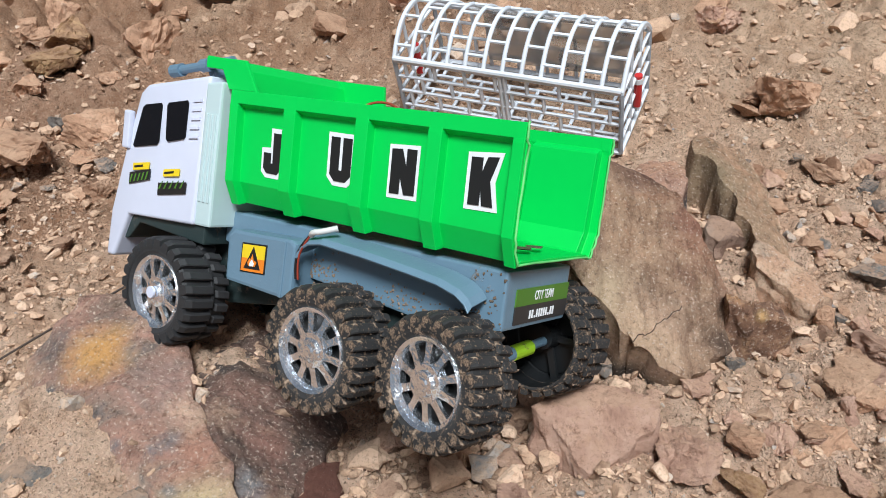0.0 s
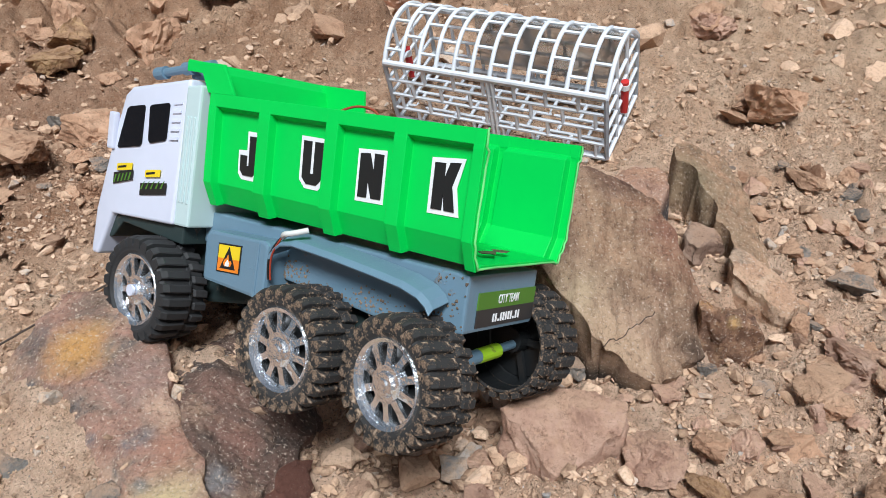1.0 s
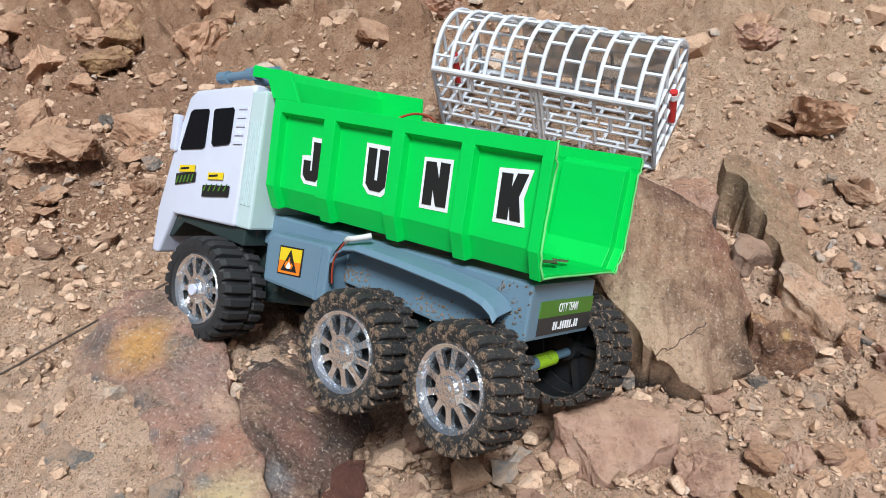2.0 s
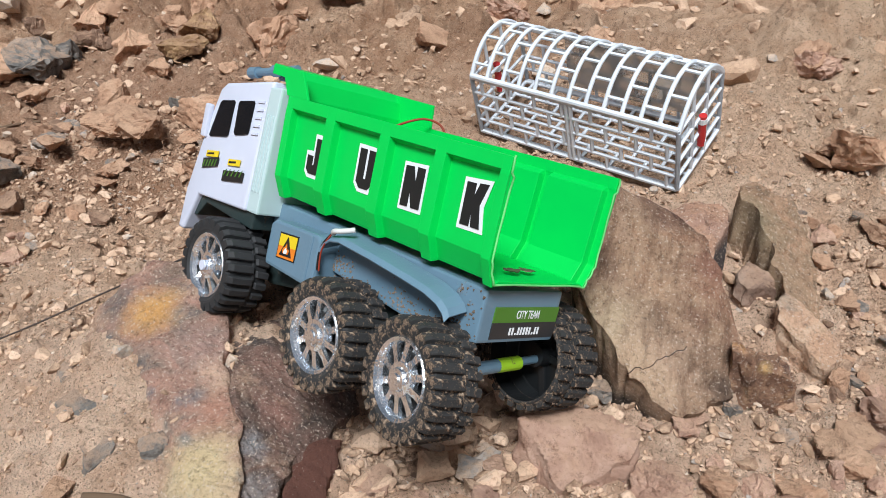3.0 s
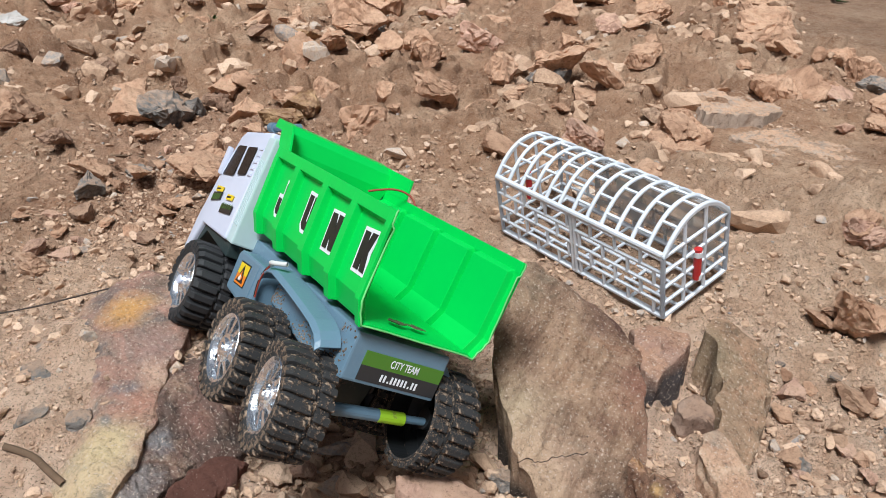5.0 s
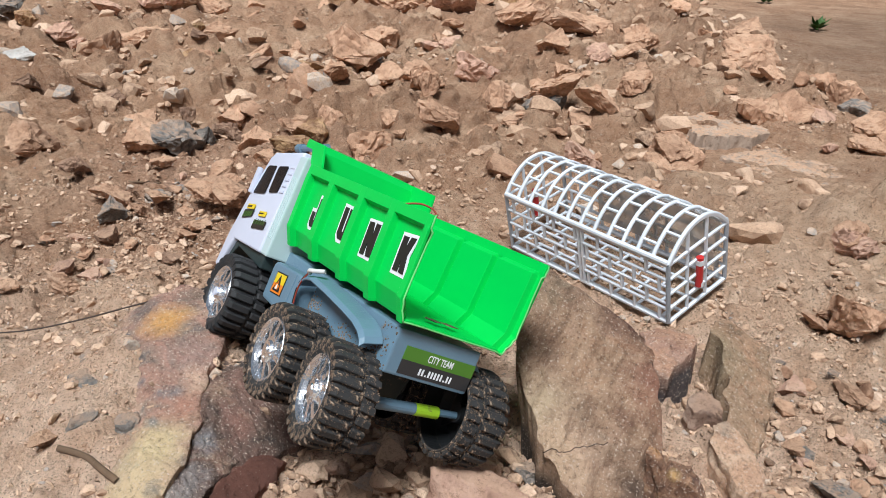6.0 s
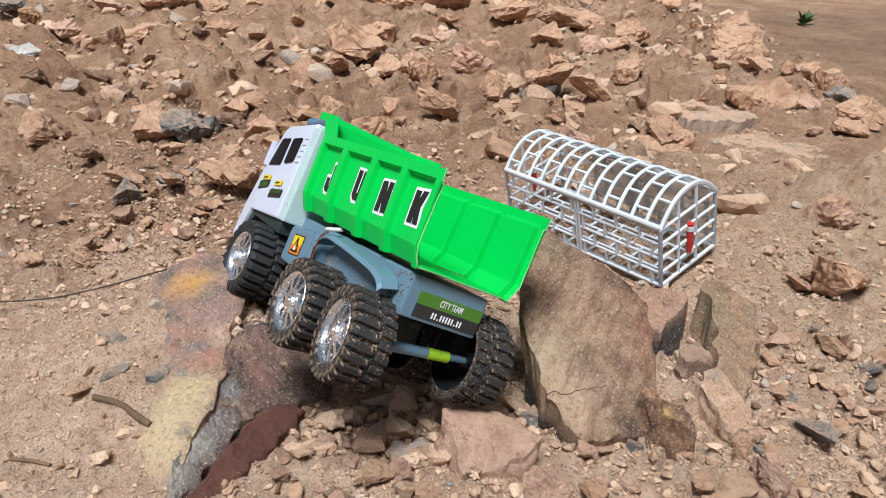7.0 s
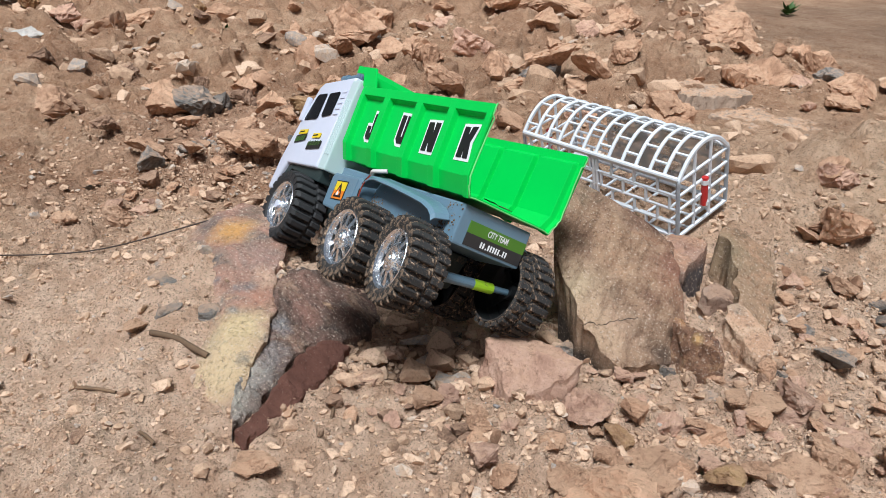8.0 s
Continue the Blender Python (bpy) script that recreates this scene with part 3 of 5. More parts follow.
def left_top(x, y):
    z = 0.1395 + 0.23 * (y - 0.193) + min(0.011, 0.32 * max(0.0, -0.117 - x)) * min(1.0, max(0.0, (y - 0.225) / 0.03))
    left = -0.737 * (x + 0.112) - 0.676 * (y - 0.190)
    return z - 0.6 * max(0.0, left + 0.009) - 0.5 * max(0.0, 0.170 - y)


slab("rock_slab", [(-0.150, 0.322), (-0.126, 0.290), (-0.1165, 0.264), (-0.100, 0.238), (-0.084, 0.2125), (-0.078, 0.190), (-0.070, 0.160), (-0.058, 0.135), (-0.085, 0.118), (-0.118, 0.150), (-0.145, 0.190), (-0.185, 0.235), (-0.210, 0.270), (-0.190, 0.315)],
     left_top, 0.07, VEINED, "flat veined rock slab with ochre, red and grey patches", 7)


def bench_top(x, y):
    return min(0.1515, 0.1375 - 0.62 * (x + 0.084) + 0.02 * (y - 0.212)) - 0.25 * max(0.0, y - 0.285)


slab("rock_ledge", [(-0.128, 0.300), (-0.120, 0.270), (-0.103, 0.240), (-0.088, 0.212), (-0.081, 0.185), (-0.072, 0.155), (-0.0555, 0.135), (-0.0580, 0.165), (-0.0615, 0.190), (-0.0660, 0.216), (-0.0600, 0.250), (-0.050, 0.285), (-0.060, 0.320), (-0.090, 0.345), (-0.120, 0.330)],
     bench_top, 0.07, SLAB_DARK, "dark maroon and grey rock ledge sloping into the hollow", 17, 0.0022)


def red_top(x, y):
    return 0.1235 - 0.75 * (x + 0.056) + 0.03 * (y - 0.2)


slab("rock_plate", [(-0.0560, 0.252), (-0.0480, 0.258), (-0.0455, 0.220), (-0.0450, 0.180), (-0.0465, 0.128), (-0.0530, 0.133), (-0.0555, 0.165), (-0.0595, 0.190), (-0.0640, 0.215), (-0.0625, 0.235)],
     red_top, 0.035, SLAB_RED, "thin reddish-brown rock face with a jagged edge", 12, 0.0008)

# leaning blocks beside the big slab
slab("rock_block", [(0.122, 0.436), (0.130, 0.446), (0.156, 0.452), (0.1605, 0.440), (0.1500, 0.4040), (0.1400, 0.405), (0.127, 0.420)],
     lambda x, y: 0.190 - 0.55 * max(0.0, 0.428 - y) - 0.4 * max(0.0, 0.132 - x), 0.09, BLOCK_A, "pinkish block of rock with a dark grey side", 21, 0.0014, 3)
slab("rock_block", [(0.1645, 0.460), (0.1680, 0.446), (0.184, 0.418), (0.197, 0.358), (0.209, 0.352), (0.214, 0.390), (0.213, 0.440), (0.203, 0.472), (0.176, 0.468)],
     lambda x, y: 0.202 - 0.55 * max(0.0, x - 0.176) - 0.32 * max(0.0, 0.455 - y), 0.09, BLOCK_B, "tall greenish-brown leaning rock with a rough face", 29, 0.0016, 3)
slab("stone", [(0.1640, 0.4005), (0.1735, 0.4115), (0.1865, 0.4045), (0.1855, 0.3930), (0.1720, 0.3885)], lambda x, y: 0.1705 + 0.25 * (y - 0.4) - 0.1 * (x - 0.17), 0.024, SALMON_DULL, "cube-like pink stone wedged between the blocks", 33, 0.0012, 2)
slab("stone", [(0.182, 0.371), (0.190, 0.381), (0.200, 0.378), (0.2155, 0.360), (0.2190, 0.343), (0.2060, 0.339), (0.190, 0.355)], lambda x, y: 0.1645 + 0.30 * (y - 0.357) - 0.10 * (x - 0.2), 0.03, SALMON, "long pinkish block lying on the rubble", 35, 0.0016, 3)
slab("stone", [(0.154, 0.324), (0.162, 0.330), (0.177, 0.330), (0.190, 0.322), (0.192, 0.314), (0.183, 0.310), (0.168, 0.312), (0.157, 0.317)], lambda x, y: 0.176 - 0.42 * (x - 0.155) - 0.30 * abs(y - 0.317 + 0.15 * (x - 0.155)), 0.05, RUSTY, "rusty orange-brown stone leaning on the slab", 37, 0.0045, 3)
slab("stone", [(0.0475, 0.2600), (0.060, 0.272), (0.085, 0.274), (0.1085, 0.2640), (0.1050, 0.2530), (0.092, 0.2455), (0.0770, 0.2395), (0.0635, 0.2450)], lambda x, y: 0.1555 + 1.25 * min(0.0, y - 0.2585) - 0.03 * (x - 0.07), 0.04, ROCK_PINK, "wedge-shaped pink stone below the truck's rear wheel", 39, 0.0016, 3)
for x, y, r, k in ((-0.2035, 0.2470, 0.016, 1), (-0.186, 0.226, 0.012, 2), (-0.160, 0.203, 0.014, 3), (-0.134, 0.212, 0.009, 4), (-0.232, 0.268, 0.010, 5)):
    z0 = float(ground_base(x, y)) + 0.0035
    slab("rock_outcrop", [(x + r * (0.7 + 0.4 * math.sin(2.3 * j + k)) * math.cos(j * 0.7), y + 0.7 * r * (0.7 + 0.4 * math.sin(1.7 * j + k)) * math.sin(j * 0.7)) for j in range(9)],
         lambda px, py, z0=z0: z0 + 0.30 * (py - y) + 0.1 * (px - x), 0.015, ROCK_GREY, "flat blue-grey rock showing through the sand", 40 + k, 0.0008, 2)

# broad flat rocks beyond the cage
slab("rock_block", [(0.020, 1.105), (0.061, 1.015), (0.127, 1.063), (0.152, 1.127), (0.126, 1.181), (0.050, 1.178)],
     lambda x, y: 0.220 + 0.04 * (y - 1.1) + 0.03 * (x - 0.08), 0.07, PLATE_GREY, "flat-topped grey-brown block of rock beyond the cage", 51, 0.0025, 3)
slab("rock_plate", [(0.099, 0.995), (0.155, 0.940), (0.231, 0.883), (0.271, 0.924), (0.288, 0.979), (0.227, 1.041), (0.165, 1.080)],
     lambda x, y: 0.1985 + 0.09 * (y - 0.95) + 0.02 * (x - 0.2), 0.05, PLATE_GREY, "broad dusty grey rock plate level with the earth", 53, 0.0025, 3)
slab("rock_block", [(0.017, 0.892), (0.044, 0.868), (0.087, 0.890), (0.082, 0.945), (0.055, 0.985), (0.016, 0.975)],
     lambda x, y: 0.206 + 0.10 * (y - 0.93) - 0.05 * (x - 0.05), 0.05, ROCK_TAN, "low tan rock with a flat dusty top", 55, 0.004, 3)

# ---- stones round the truck ----
stone(0.092, 0.314, 0.023, ROCK_GREY, 2, 0, 0.35)
stone(0.228, 0.338, 0.013, ROCK_GREY, 0, 0, 0.3)

for x, y, size, kind, turn, sx, sy in ((0.170, 0.2150, 0.050, 1, 20, 1.0, 0.8), (0.238, 0.2300, 0.056, 3, -10, 1.1, 0.7), (0.258, 0.2620, 0.040, 4, 60, 1.0, 0.8), (0.150, 0.178, 0.060, 5, 35, 1.1, 0.8), (-0.030, 0.118, 0.030, 1, 10, 1.2, 0.7)):
    stone(x, y, size, ROCK_TAN, kind, turn, 0.06, (sx, sy, 0.8), (6, -4), label="broad pale sandy stone half sunk in rubble")

TINT = {"t": ROCK_TAN, "p": ROCK_PINK, "g": ROCK_GREY, "b": ROCK_BROWN, "o": ROCK_OCHRE, "w": ROCK_PALE}


def scatter(rows, tints, seed, lift=0.2, flat=1.0):
    rnd = random.Random(seed)
    for (x, y, s), t in zip(rows, tints):
        stone(x, y, s * 1.1, TINT[t], rnd.randrange(12), rnd.uniform(0, 360), lift, (1, rnd.uniform(0.65, 0.95), flat * rnd.uniform(0.8, 1.15)), (rnd.uniform(-15, 15), rnd.uniform(-15, 15)))


LEFT = [(-1.122, 0.898, 0.056), (-1.367, 1.065, 0.089), (-1.281, 1.418, 0.149), (-1.278, 1.238, 0.095), (-1.173, 1.035, 0.069), (-1.115, 1.020, 0.045), (-1.032, 1.009, 0.109), (-0.784, 0.801, 0.054),
        (-0.912, 0.756, 0.054), (-0.552, 0.693, 0.097), (-0.539, 0.738, 0.047), (-0.464, 0.501, 0.050), (-0.417, 0.523, 0.038), (-0.358, 0.554, 0.076), (-0.338, 0.495, 0.031), (-0.330, 0.477, 0.019),
        (-0.870, 1.058, 0.043), (-0.933, 1.160, 0.038), (-0.911, 1.180, 0.085), (-0.488, 0.781, 0.048), (-0.520, 0.947, 0.079), (-0.435, 1.018, 0.062), (-0.380, 1.079, 0.057), (-0.595, 1.248, 0.081),
        (-0.485, 0.877, 0.034), (-0.672, 0.571, 0.088), (-0.570, 0.825, 0.068), (-0.852, 1.792, 0.100), (-1.125, 1.556, 0.067), (-0.492, 0.609, 0.042)]
scatter(LEFT, "wgpppptbbggtgtttootttttgttttttt", 1)
BACK = [(-0.358, 1.230, 0.103), (-0.185, 1.116, 0.079), (-0.284, 1.408, 0.082), (-0.250, 1.241, 0.040), (-0.183, 0.969, 0.039), (-0.107, 1.045, 0.068), (-0.248, 0.890, 0.032), (-0.203, 0.874, 0.031),
        (0.001, 2.014, 0.121), (0.255, 1.374, 0.057), (0.200, 1.453, 0.074), (-0.183, 1.704, 0.101), (-0.117, 1.794, 0.061),
        (-0.269, 1.645, 0.050), (-0.512, 1.923, 0.099), (-0.394, 1.873, 0.142), (-0.452, 1.565, 0.059), (-0.244, 2.404, 0.102), (0.180, 0.672, 0.018), (0.268, 1.098, 0.057), (0.226, 1.087, 0.031),
        (-0.053, 1.765, 0.051), (0.002, 1.772, 0.067)]
scatter(BACK, "pgtttttttgttptttttttptttp", 2, 0.14)
RIGHT = [(0.254, 0.573, 0.050), (0.234, 0.550, 0.027), (0.157, 0.339, 0.014), (0.140, 0.315, 0.014), (0.259, 0.367, 0.031), (0.232, 0.403, 0.022), (0.263, 0.468, 0.028), (0.225, 0.465, 0.024),
         (0.188, 0.314, 0.017), (0.217, 0.328, 0.014), (0.141, 0.295, 0.014), (0.159, 0.302, 0.015), (0.115, 0.285, 0.011), (0.187, 0.291, 0.015), (0.150, 0.267, 0.011), (0.237, 0.310, 0.034),
         (0.122, 0.246, 0.036), (0.164, 0.335, 0.013), (0.069, 0.310, 0.014), (0.043, 0.283, 0.018), (-0.023, 0.238, 0.028), (-0.025, 0.277, 0.021), (-0.005, 0.285, 0.012), (-0.170, 0.180, 0.023)]
scatter(RIGHT, "ttppgttptbpgpgpppptbppptb", 3, 0.2)
FRONT = [(0.245, 0.306, 0.052), (0.267, 0.287, 0.038), (0.112, 0.208, 0.020), (-0.046, 0.173, 0.014), (-0.128, 0.076, 0.012), (0.190, 0.262, 0.045), (0.128, 0.182, 0.040), (-0.036, 0.213, 0.009),
         (-0.131, 0.096, 0.015), (-0.029, 0.317, 0.030), (0.001, 0.323, 0.026), (0.03, 0.33, 0.03), (-0.05, 0.33, 0.028), (0.02, 0.30, 0.02)]
scatter(FRONT, "ppttttttbbgtbtb", 4, 0.02, 0.7)


HEAP = [(-0.372, 0.698, 0.062), (-0.336, 0.545, 0.074), (-0.303, 0.596, 0.055), (-0.339, 0.624, 0.031), (-0.382, 0.660, 0.032), (-0.471, 0.750, 0.060), (-0.296, 0.756, 0.071), (-0.259, 0.875, 0.080), (-0.260, 0.502, 0.027), (-0.384, 0.595, 0.035), (-0.318, 0.686, 0.028),
        (-0.300, 0.420, 0.022), (-0.582, 0.679, 0.085), (-0.427, 0.466, 0.045), (-0.350, 0.348, 0.036), (-0.401, 0.507, 0.038), (-0.376, 0.746, 0.066), (-0.562, 0.541, 0.048), (-0.350, 0.373, 0.028), (-0.378, 0.310, 0.026), (0.047, 0.920, 0.070), (0.262, 0.545, 0.060), (-0.44, 0.56, 0.04), (-0.29, 0.55, 0.03), (-0.41, 0.62, 0.045)]
scatter(HEAP, "ottgtttttttbtgttobpttttttt", 9, 0.22)


def join_far(stones):
    """Far blocks past counting, as one sheet of rubble."""
    tints = list(TINT.values())
    bm = bmesh.new()
    for ob in stones:
        old = len(bm.faces)
        me = ob.data.copy()
        me.transform(ob.matrix_world)
        bm.from_mesh(me)
        bm.faces.ensure_lookup_table()
        k = tints.index(me.materials[0])
        for f in bm.faces[old:]:
            f.material_index = k
        bpy.data.meshes.remove(me)
        bpy.data.objects.remove(ob)
    me = bpy.data.meshes.new("far_blocks")
    bm.to_mesh(me)
    bm.free()
    for m in tints:
        me.materials.append(m)
    tagged(new("far_blocks", me), "far half-buried blocks of reddish stone", "rubble", kind="stuff")


def loose(count, area, lo, hi, tints, seed, skip=None):
    made_stones = []
    rnd = random.Random(seed)
    made = 0
    while made < count:
        x, y = rnd.uniform(area[0], area[1]), rnd.uniform(area[2], area[3])
        if skip and skip(x, y):
            continue
        s = lo * (hi / lo) ** (rnd.random() ** 1.4)
        made_stones.append(stone(x, y, s, TINT[rnd.choice(tints)], rnd.randrange(12), rnd.uniform(0, 360), rnd.uniform(0.15, 0.32), (1, rnd.uniform(0.7, 1), rnd.uniform(0.8, 1.2)), (rnd.uniform(-25, 25), rnd.uniform(-25, 25))))
        made += 1
    return made_stones


loose(62, (0.10, 0.31, 0.20, 0.50), 0.009, 0.030, "ttttppptog", 21, lambda x, y: (x < 0.215 and 0.285 < y) or (x < 0.12 and y > 0.225))
loose(44, (0.06, 0.33, 0.15, 0.37), 0.009, 0.026, "ttppttp", 25, lambda x, y: (x < 0.215 and 0.285 < y) or (x < 0.12 and y > 0.215))
loose(45, (-0.46, -0.26, 0.36, 0.62), 0.010, 0.032, "ttttpbg", 22)
loose(26, (-0.03, 0.075, 0.19, 0.30), 0.009, 0.026, "ttpbb", 23, lambda x, y: x > 0.04 and y > 0.222)
far_stones = loose(60, (-0.9, 0.35, 0.72, 1.5), 0.03, 0.085, "ttttttpb", 24)
far_stones += loose(60, (-1.6, 0.25, 0.95, 2.6), 0.06, 0.16, "ttttttpo", 26, lambda x, y: path_side(x, y) > 0.2)
bpy.context.view_layer.update()
join_far(far_stones)


# ---- loose rubble: pebbles and clods, past counting ----
def rubble(name, count, lo, hi, area, dense, material, label, seed, sink=0.2):
    rng = np.random.default_rng(seed)
    bases, rnd = [], random.Random(seed)
    for k in range(14):
        bm = bmesh.new()
        for _ in range(13 if hi < 0.012 else 15):
            v = Vector((rnd.gauss(0, 1), rnd.gauss(0, 1), rnd.gauss(0, 1))).normalized() * rnd.uniform(0.4, 0.55)
            bm.verts.new((v.x, v.y * rnd.uniform(0.6, 1.0), v.z * 0.72))
        bmesh.ops.convex_hull(bm, input=bm.verts)
        bmesh.ops.delete(bm, geom=[v for v in bm.verts if not v.link_faces], context="VERTS")
        bmesh.ops.triangulate(bm, faces=bm.faces)
        if hi > 0.012:
            bmesh.ops.subdivide_edges(bm, edges=list(bm.edges), cuts=1)
            bmesh.ops.triangulate(bm, faces=bm.faces)
            bmesh.ops.smooth_vert(bm, verts=bm.verts, factor=0.25, use_axis_x=True, use_axis_y=True, use_axis_z=True)
            for v in bm.verts:
                p = v.co * 4 + Vector((k * 5.1, seed, 0))
                v.co *= 1 + 0.22 * noise.noise(p) + 0.16 * noise.noise(p * 2.5)
        else:
            for v in bm.verts:
                v.co *= 1 + 0.3 * noise.noise(v.co * 3 + Vector((k * 5.1, seed, 0)))
        bmesh.ops.recalc_face_normals(bm, faces=bm.faces)
        bm.verts.index_update()
        bases.append((np.array([v.co[:] for v in bm.verts]), np.array([[v.index for v in f.verts] for f in bm.faces])))
        bm.free()
    x0, x1, y0, y1 = area
    x, y = rng.uniform(x0, x1, count * 3), rng.uniform(y0, y1, count * 3)
    keep = rng.uniform(0, 1, count * 3) < dense(x, y)
    x, y = x[keep][:count], y[keep][:count]
    s = lo * (hi / lo) ** (rng.uniform(0, 1, len(x)) ** 1.7)
    z = ground_z(x, y) + s * (0.35 - sink)
    vs, fs, n = [], [], 0
    for i in range(len(x)):
        co, fa = bases[rng.integers(14)]
        a, b = rng.uniform(0, 6.283, 2)
        ca, sa, cb, sb = np.cos(a), np.sin(a), np.cos(b), np.sin(b) * 0.6
        r = np.array([[ca, -sa, 0], [sa, ca, 0], [0, 0, 1]]) @ np.array([[1, 0, 0], [0, cb, -sb], [0, sb, cb]])
        vs.append(co @ r.T * s[i] + (x[i], y[i], z[i]))
        fs.append(fa + n)
        n += len(co)
    co, tri = np.concatenate(vs), np.concatenate(fs)
    me = bpy.data.meshes.new(name)
    me.vertices.add(len(co))
    me.vertices.foreach_set("co", co.ravel())
    me.loops.add(tri.size)
    me.loops.foreach_set("vertex_index", tri.ravel().astype(np.int32))
    me.polygons.add(len(tri))
    me.polygons.foreach_set("loop_start", (np.arange(len(tri)) * 3).astype(np.int32))
    me.polygons.foreach_set("use_smooth", np.zeros(len(tri), bool))
    me.update(calc_edges=True)
    me.materials.append(material)
    tagged(new(name, me), label, "rubble", kind="stuff")


def rubble_material():
    m, nt, b = mat("loose_rubble", 0.95, spec=0.2)
    geo = nt.nodes.new("ShaderNodeNewGeometry")
    c = ramp(nt, geo.outputs["Random Per Island"], [(0.0, (0.16, 0.095, 0.065)), (0.3, (0.40, 0.25, 0.165)), (0.6, (0.55, 0.36, 0.25)), (0.88, (0.72, 0.51, 0.375)), (0.93, (0.24, 0.23, 0.225)), (1.0, (0.60, 0.50, 0.42))])
    c = mix(nt, ramp(nt, noise_node(nt, 160, 6, 0.7), [(0.38, BLACK), (0.62, (0.75, 0.75, 0.75))]), c, (0.60, 0.405, 0.275))
    c = mix(nt, ramp(nt, noise_node(nt, 520, 4, 0.75), [(0.36, GREY), (0.5, BLACK)]), c, (0.22, 0.135, 0.09))
    nt.links.new(c, b.inputs["Base Color"])
    bump(nt, b, noise_node(nt, 500, 5, 0.7), 0.5, 0.0008)
    return m


RUBBLE = rubble_material()


def near_density(x, y):
    pit = np.exp(-((x - 0.18) ** 2 / 0.03 + (y - 0.32) ** 2 / 0.025))
    heap = np.exp(-((x + 0.38) ** 2 + (y - 0.50) ** 2) / 0.02)
    return np.clip(0.26 + 1.0 * pit + 0.7 * heap + 1.2 * np.clip(fbm(x, y, 12, 2, 77), 0, 1), 0, 1)


rubble("pebbles", 36000, 0.0008, 0.0055, (-0.45, 0.36, 0.03, 0.62), near_density, RUBBLE, "fine pebbles and crumbs of reddish earth", 5)
rubble("sand_grains", 24000, 0.0006, 0.0022, (-0.36, 0.30, 0.05, 0.42), lambda x, y: np.clip(0.55 + 1.2 * fbm(x, y, 25, 2, 33), 0.1, 1), RUBBLE, "coarse grains of dry sand", 12, 0.1)
rubble("gravel", 5000, 0.0040, 0.015, (-0.6, 0.4, 0.10, 0.75), near_density, RUBBLE, "loose gravel of reddish and grey stones", 6, 0.22)
rubble("far_rubble", 3600, 0.010, 0.065, (-2.4, 0.6, 0.58, 3.2), lambda x, y: np.clip(0.2 + 1.9 * fbm(x, y, 5, 3, 90), 0, 1) * (1 - path_side(x, y)), RUBBLE, "far rubble of broken reddish stones", 7, 0.30)
rubble("grit", 9000, 0.003, 0.011, (-1.4, 0.5, 0.5, 1.7), lambda x, y: np.clip(0.3 + fbm(x, y, 9, 2, 40), 0, 1) * (1 - path_side(x, y)), RUBBLE, "scattered grit on dry earth", 8, 0.2)
rubble("pit_rubble", 190, 0.007, 0.034, (-0.05, 0.12, 0.215, 0.37), lambda x, y: np.exp(-((x - 0.02) ** 2 / 0.005 + (y - 0.28) ** 2 / 0.004)), RUBBLE, "broken stones in the hollow under the truck", 9, 0.1)


# ---- the toy dump truck ----
TX = Vector((-0.8137, 0.5663, -0.1308)).normalized()
TZ = Vector((0.1446, 0.4151, 0.8982))
TY = TZ.cross(TX).normalized()
TZ = TX.cross(TY)
truck = new("toy_dump_truck")
truck.matrix_world = Matrix(((TX.x, TY.x, TZ.x, -0.0064), (TX.y, TY.y, TZ.y, 0.2097), (TX.z, TY.z, TZ.z, 0.2111), (0, 0, 0, 1)))
tagged(truck, "toy dump truck, white cab, bright green bed, tilted on rocks", "toy truck")
YC = -0.0530  # middle of the truck's width


def both(y):
    return 2 * YC - y


LUGS = 24
# tread blocks: across from, across to, foot, crown, width, half a step on
BLOCKS = ((0.0030, -0.0128, 0.0222, 0.0284, 0.0052, 0.0), (-0.0150, -0.0232, 0.0228, 0.0278, 0.0046, 0.5))


def tyre_mesh():
    bm = bmesh.new()
    prof = [(0.0188, 0.0), (0.0192, 0.0016), (0.0210, 0.0028), (0.0240, 0.0026), (0.0254, 0.0008), (0.0258, -0.003), (0.0259, -0.0130), (0.0266, -0.0133), (0.0266, -0.0146), (0.0259, -0.0149), (0.0254, -0.0222), (0.0240, -0.0238), (0.0230, -0.0230), (0.0224, -0.012), (0.0200, -0.006), (0.0188, -0.005)]
    seg = 52
    rings = []
    for k in range(seg):
        a = 2 * math.pi * k / seg
        rings.append([bm.verts.new((r * math.cos(a), y, r * math.sin(a))) for r, y in prof])
    for k in range(seg):
        p, q = rings[k], rings[(k + 1) % seg]
        for i in range(len(prof)):
            j = (i + 1) % len(prof)
            f = bm.faces.new((p[i], p[j], q[j], q[i]))
            # inner barrel faces are black: the hollow wheel's darkness put into the colour
            f.material_index = 1 if i in (12, 13, 14) else 0
    return finish(bm, "tyre")


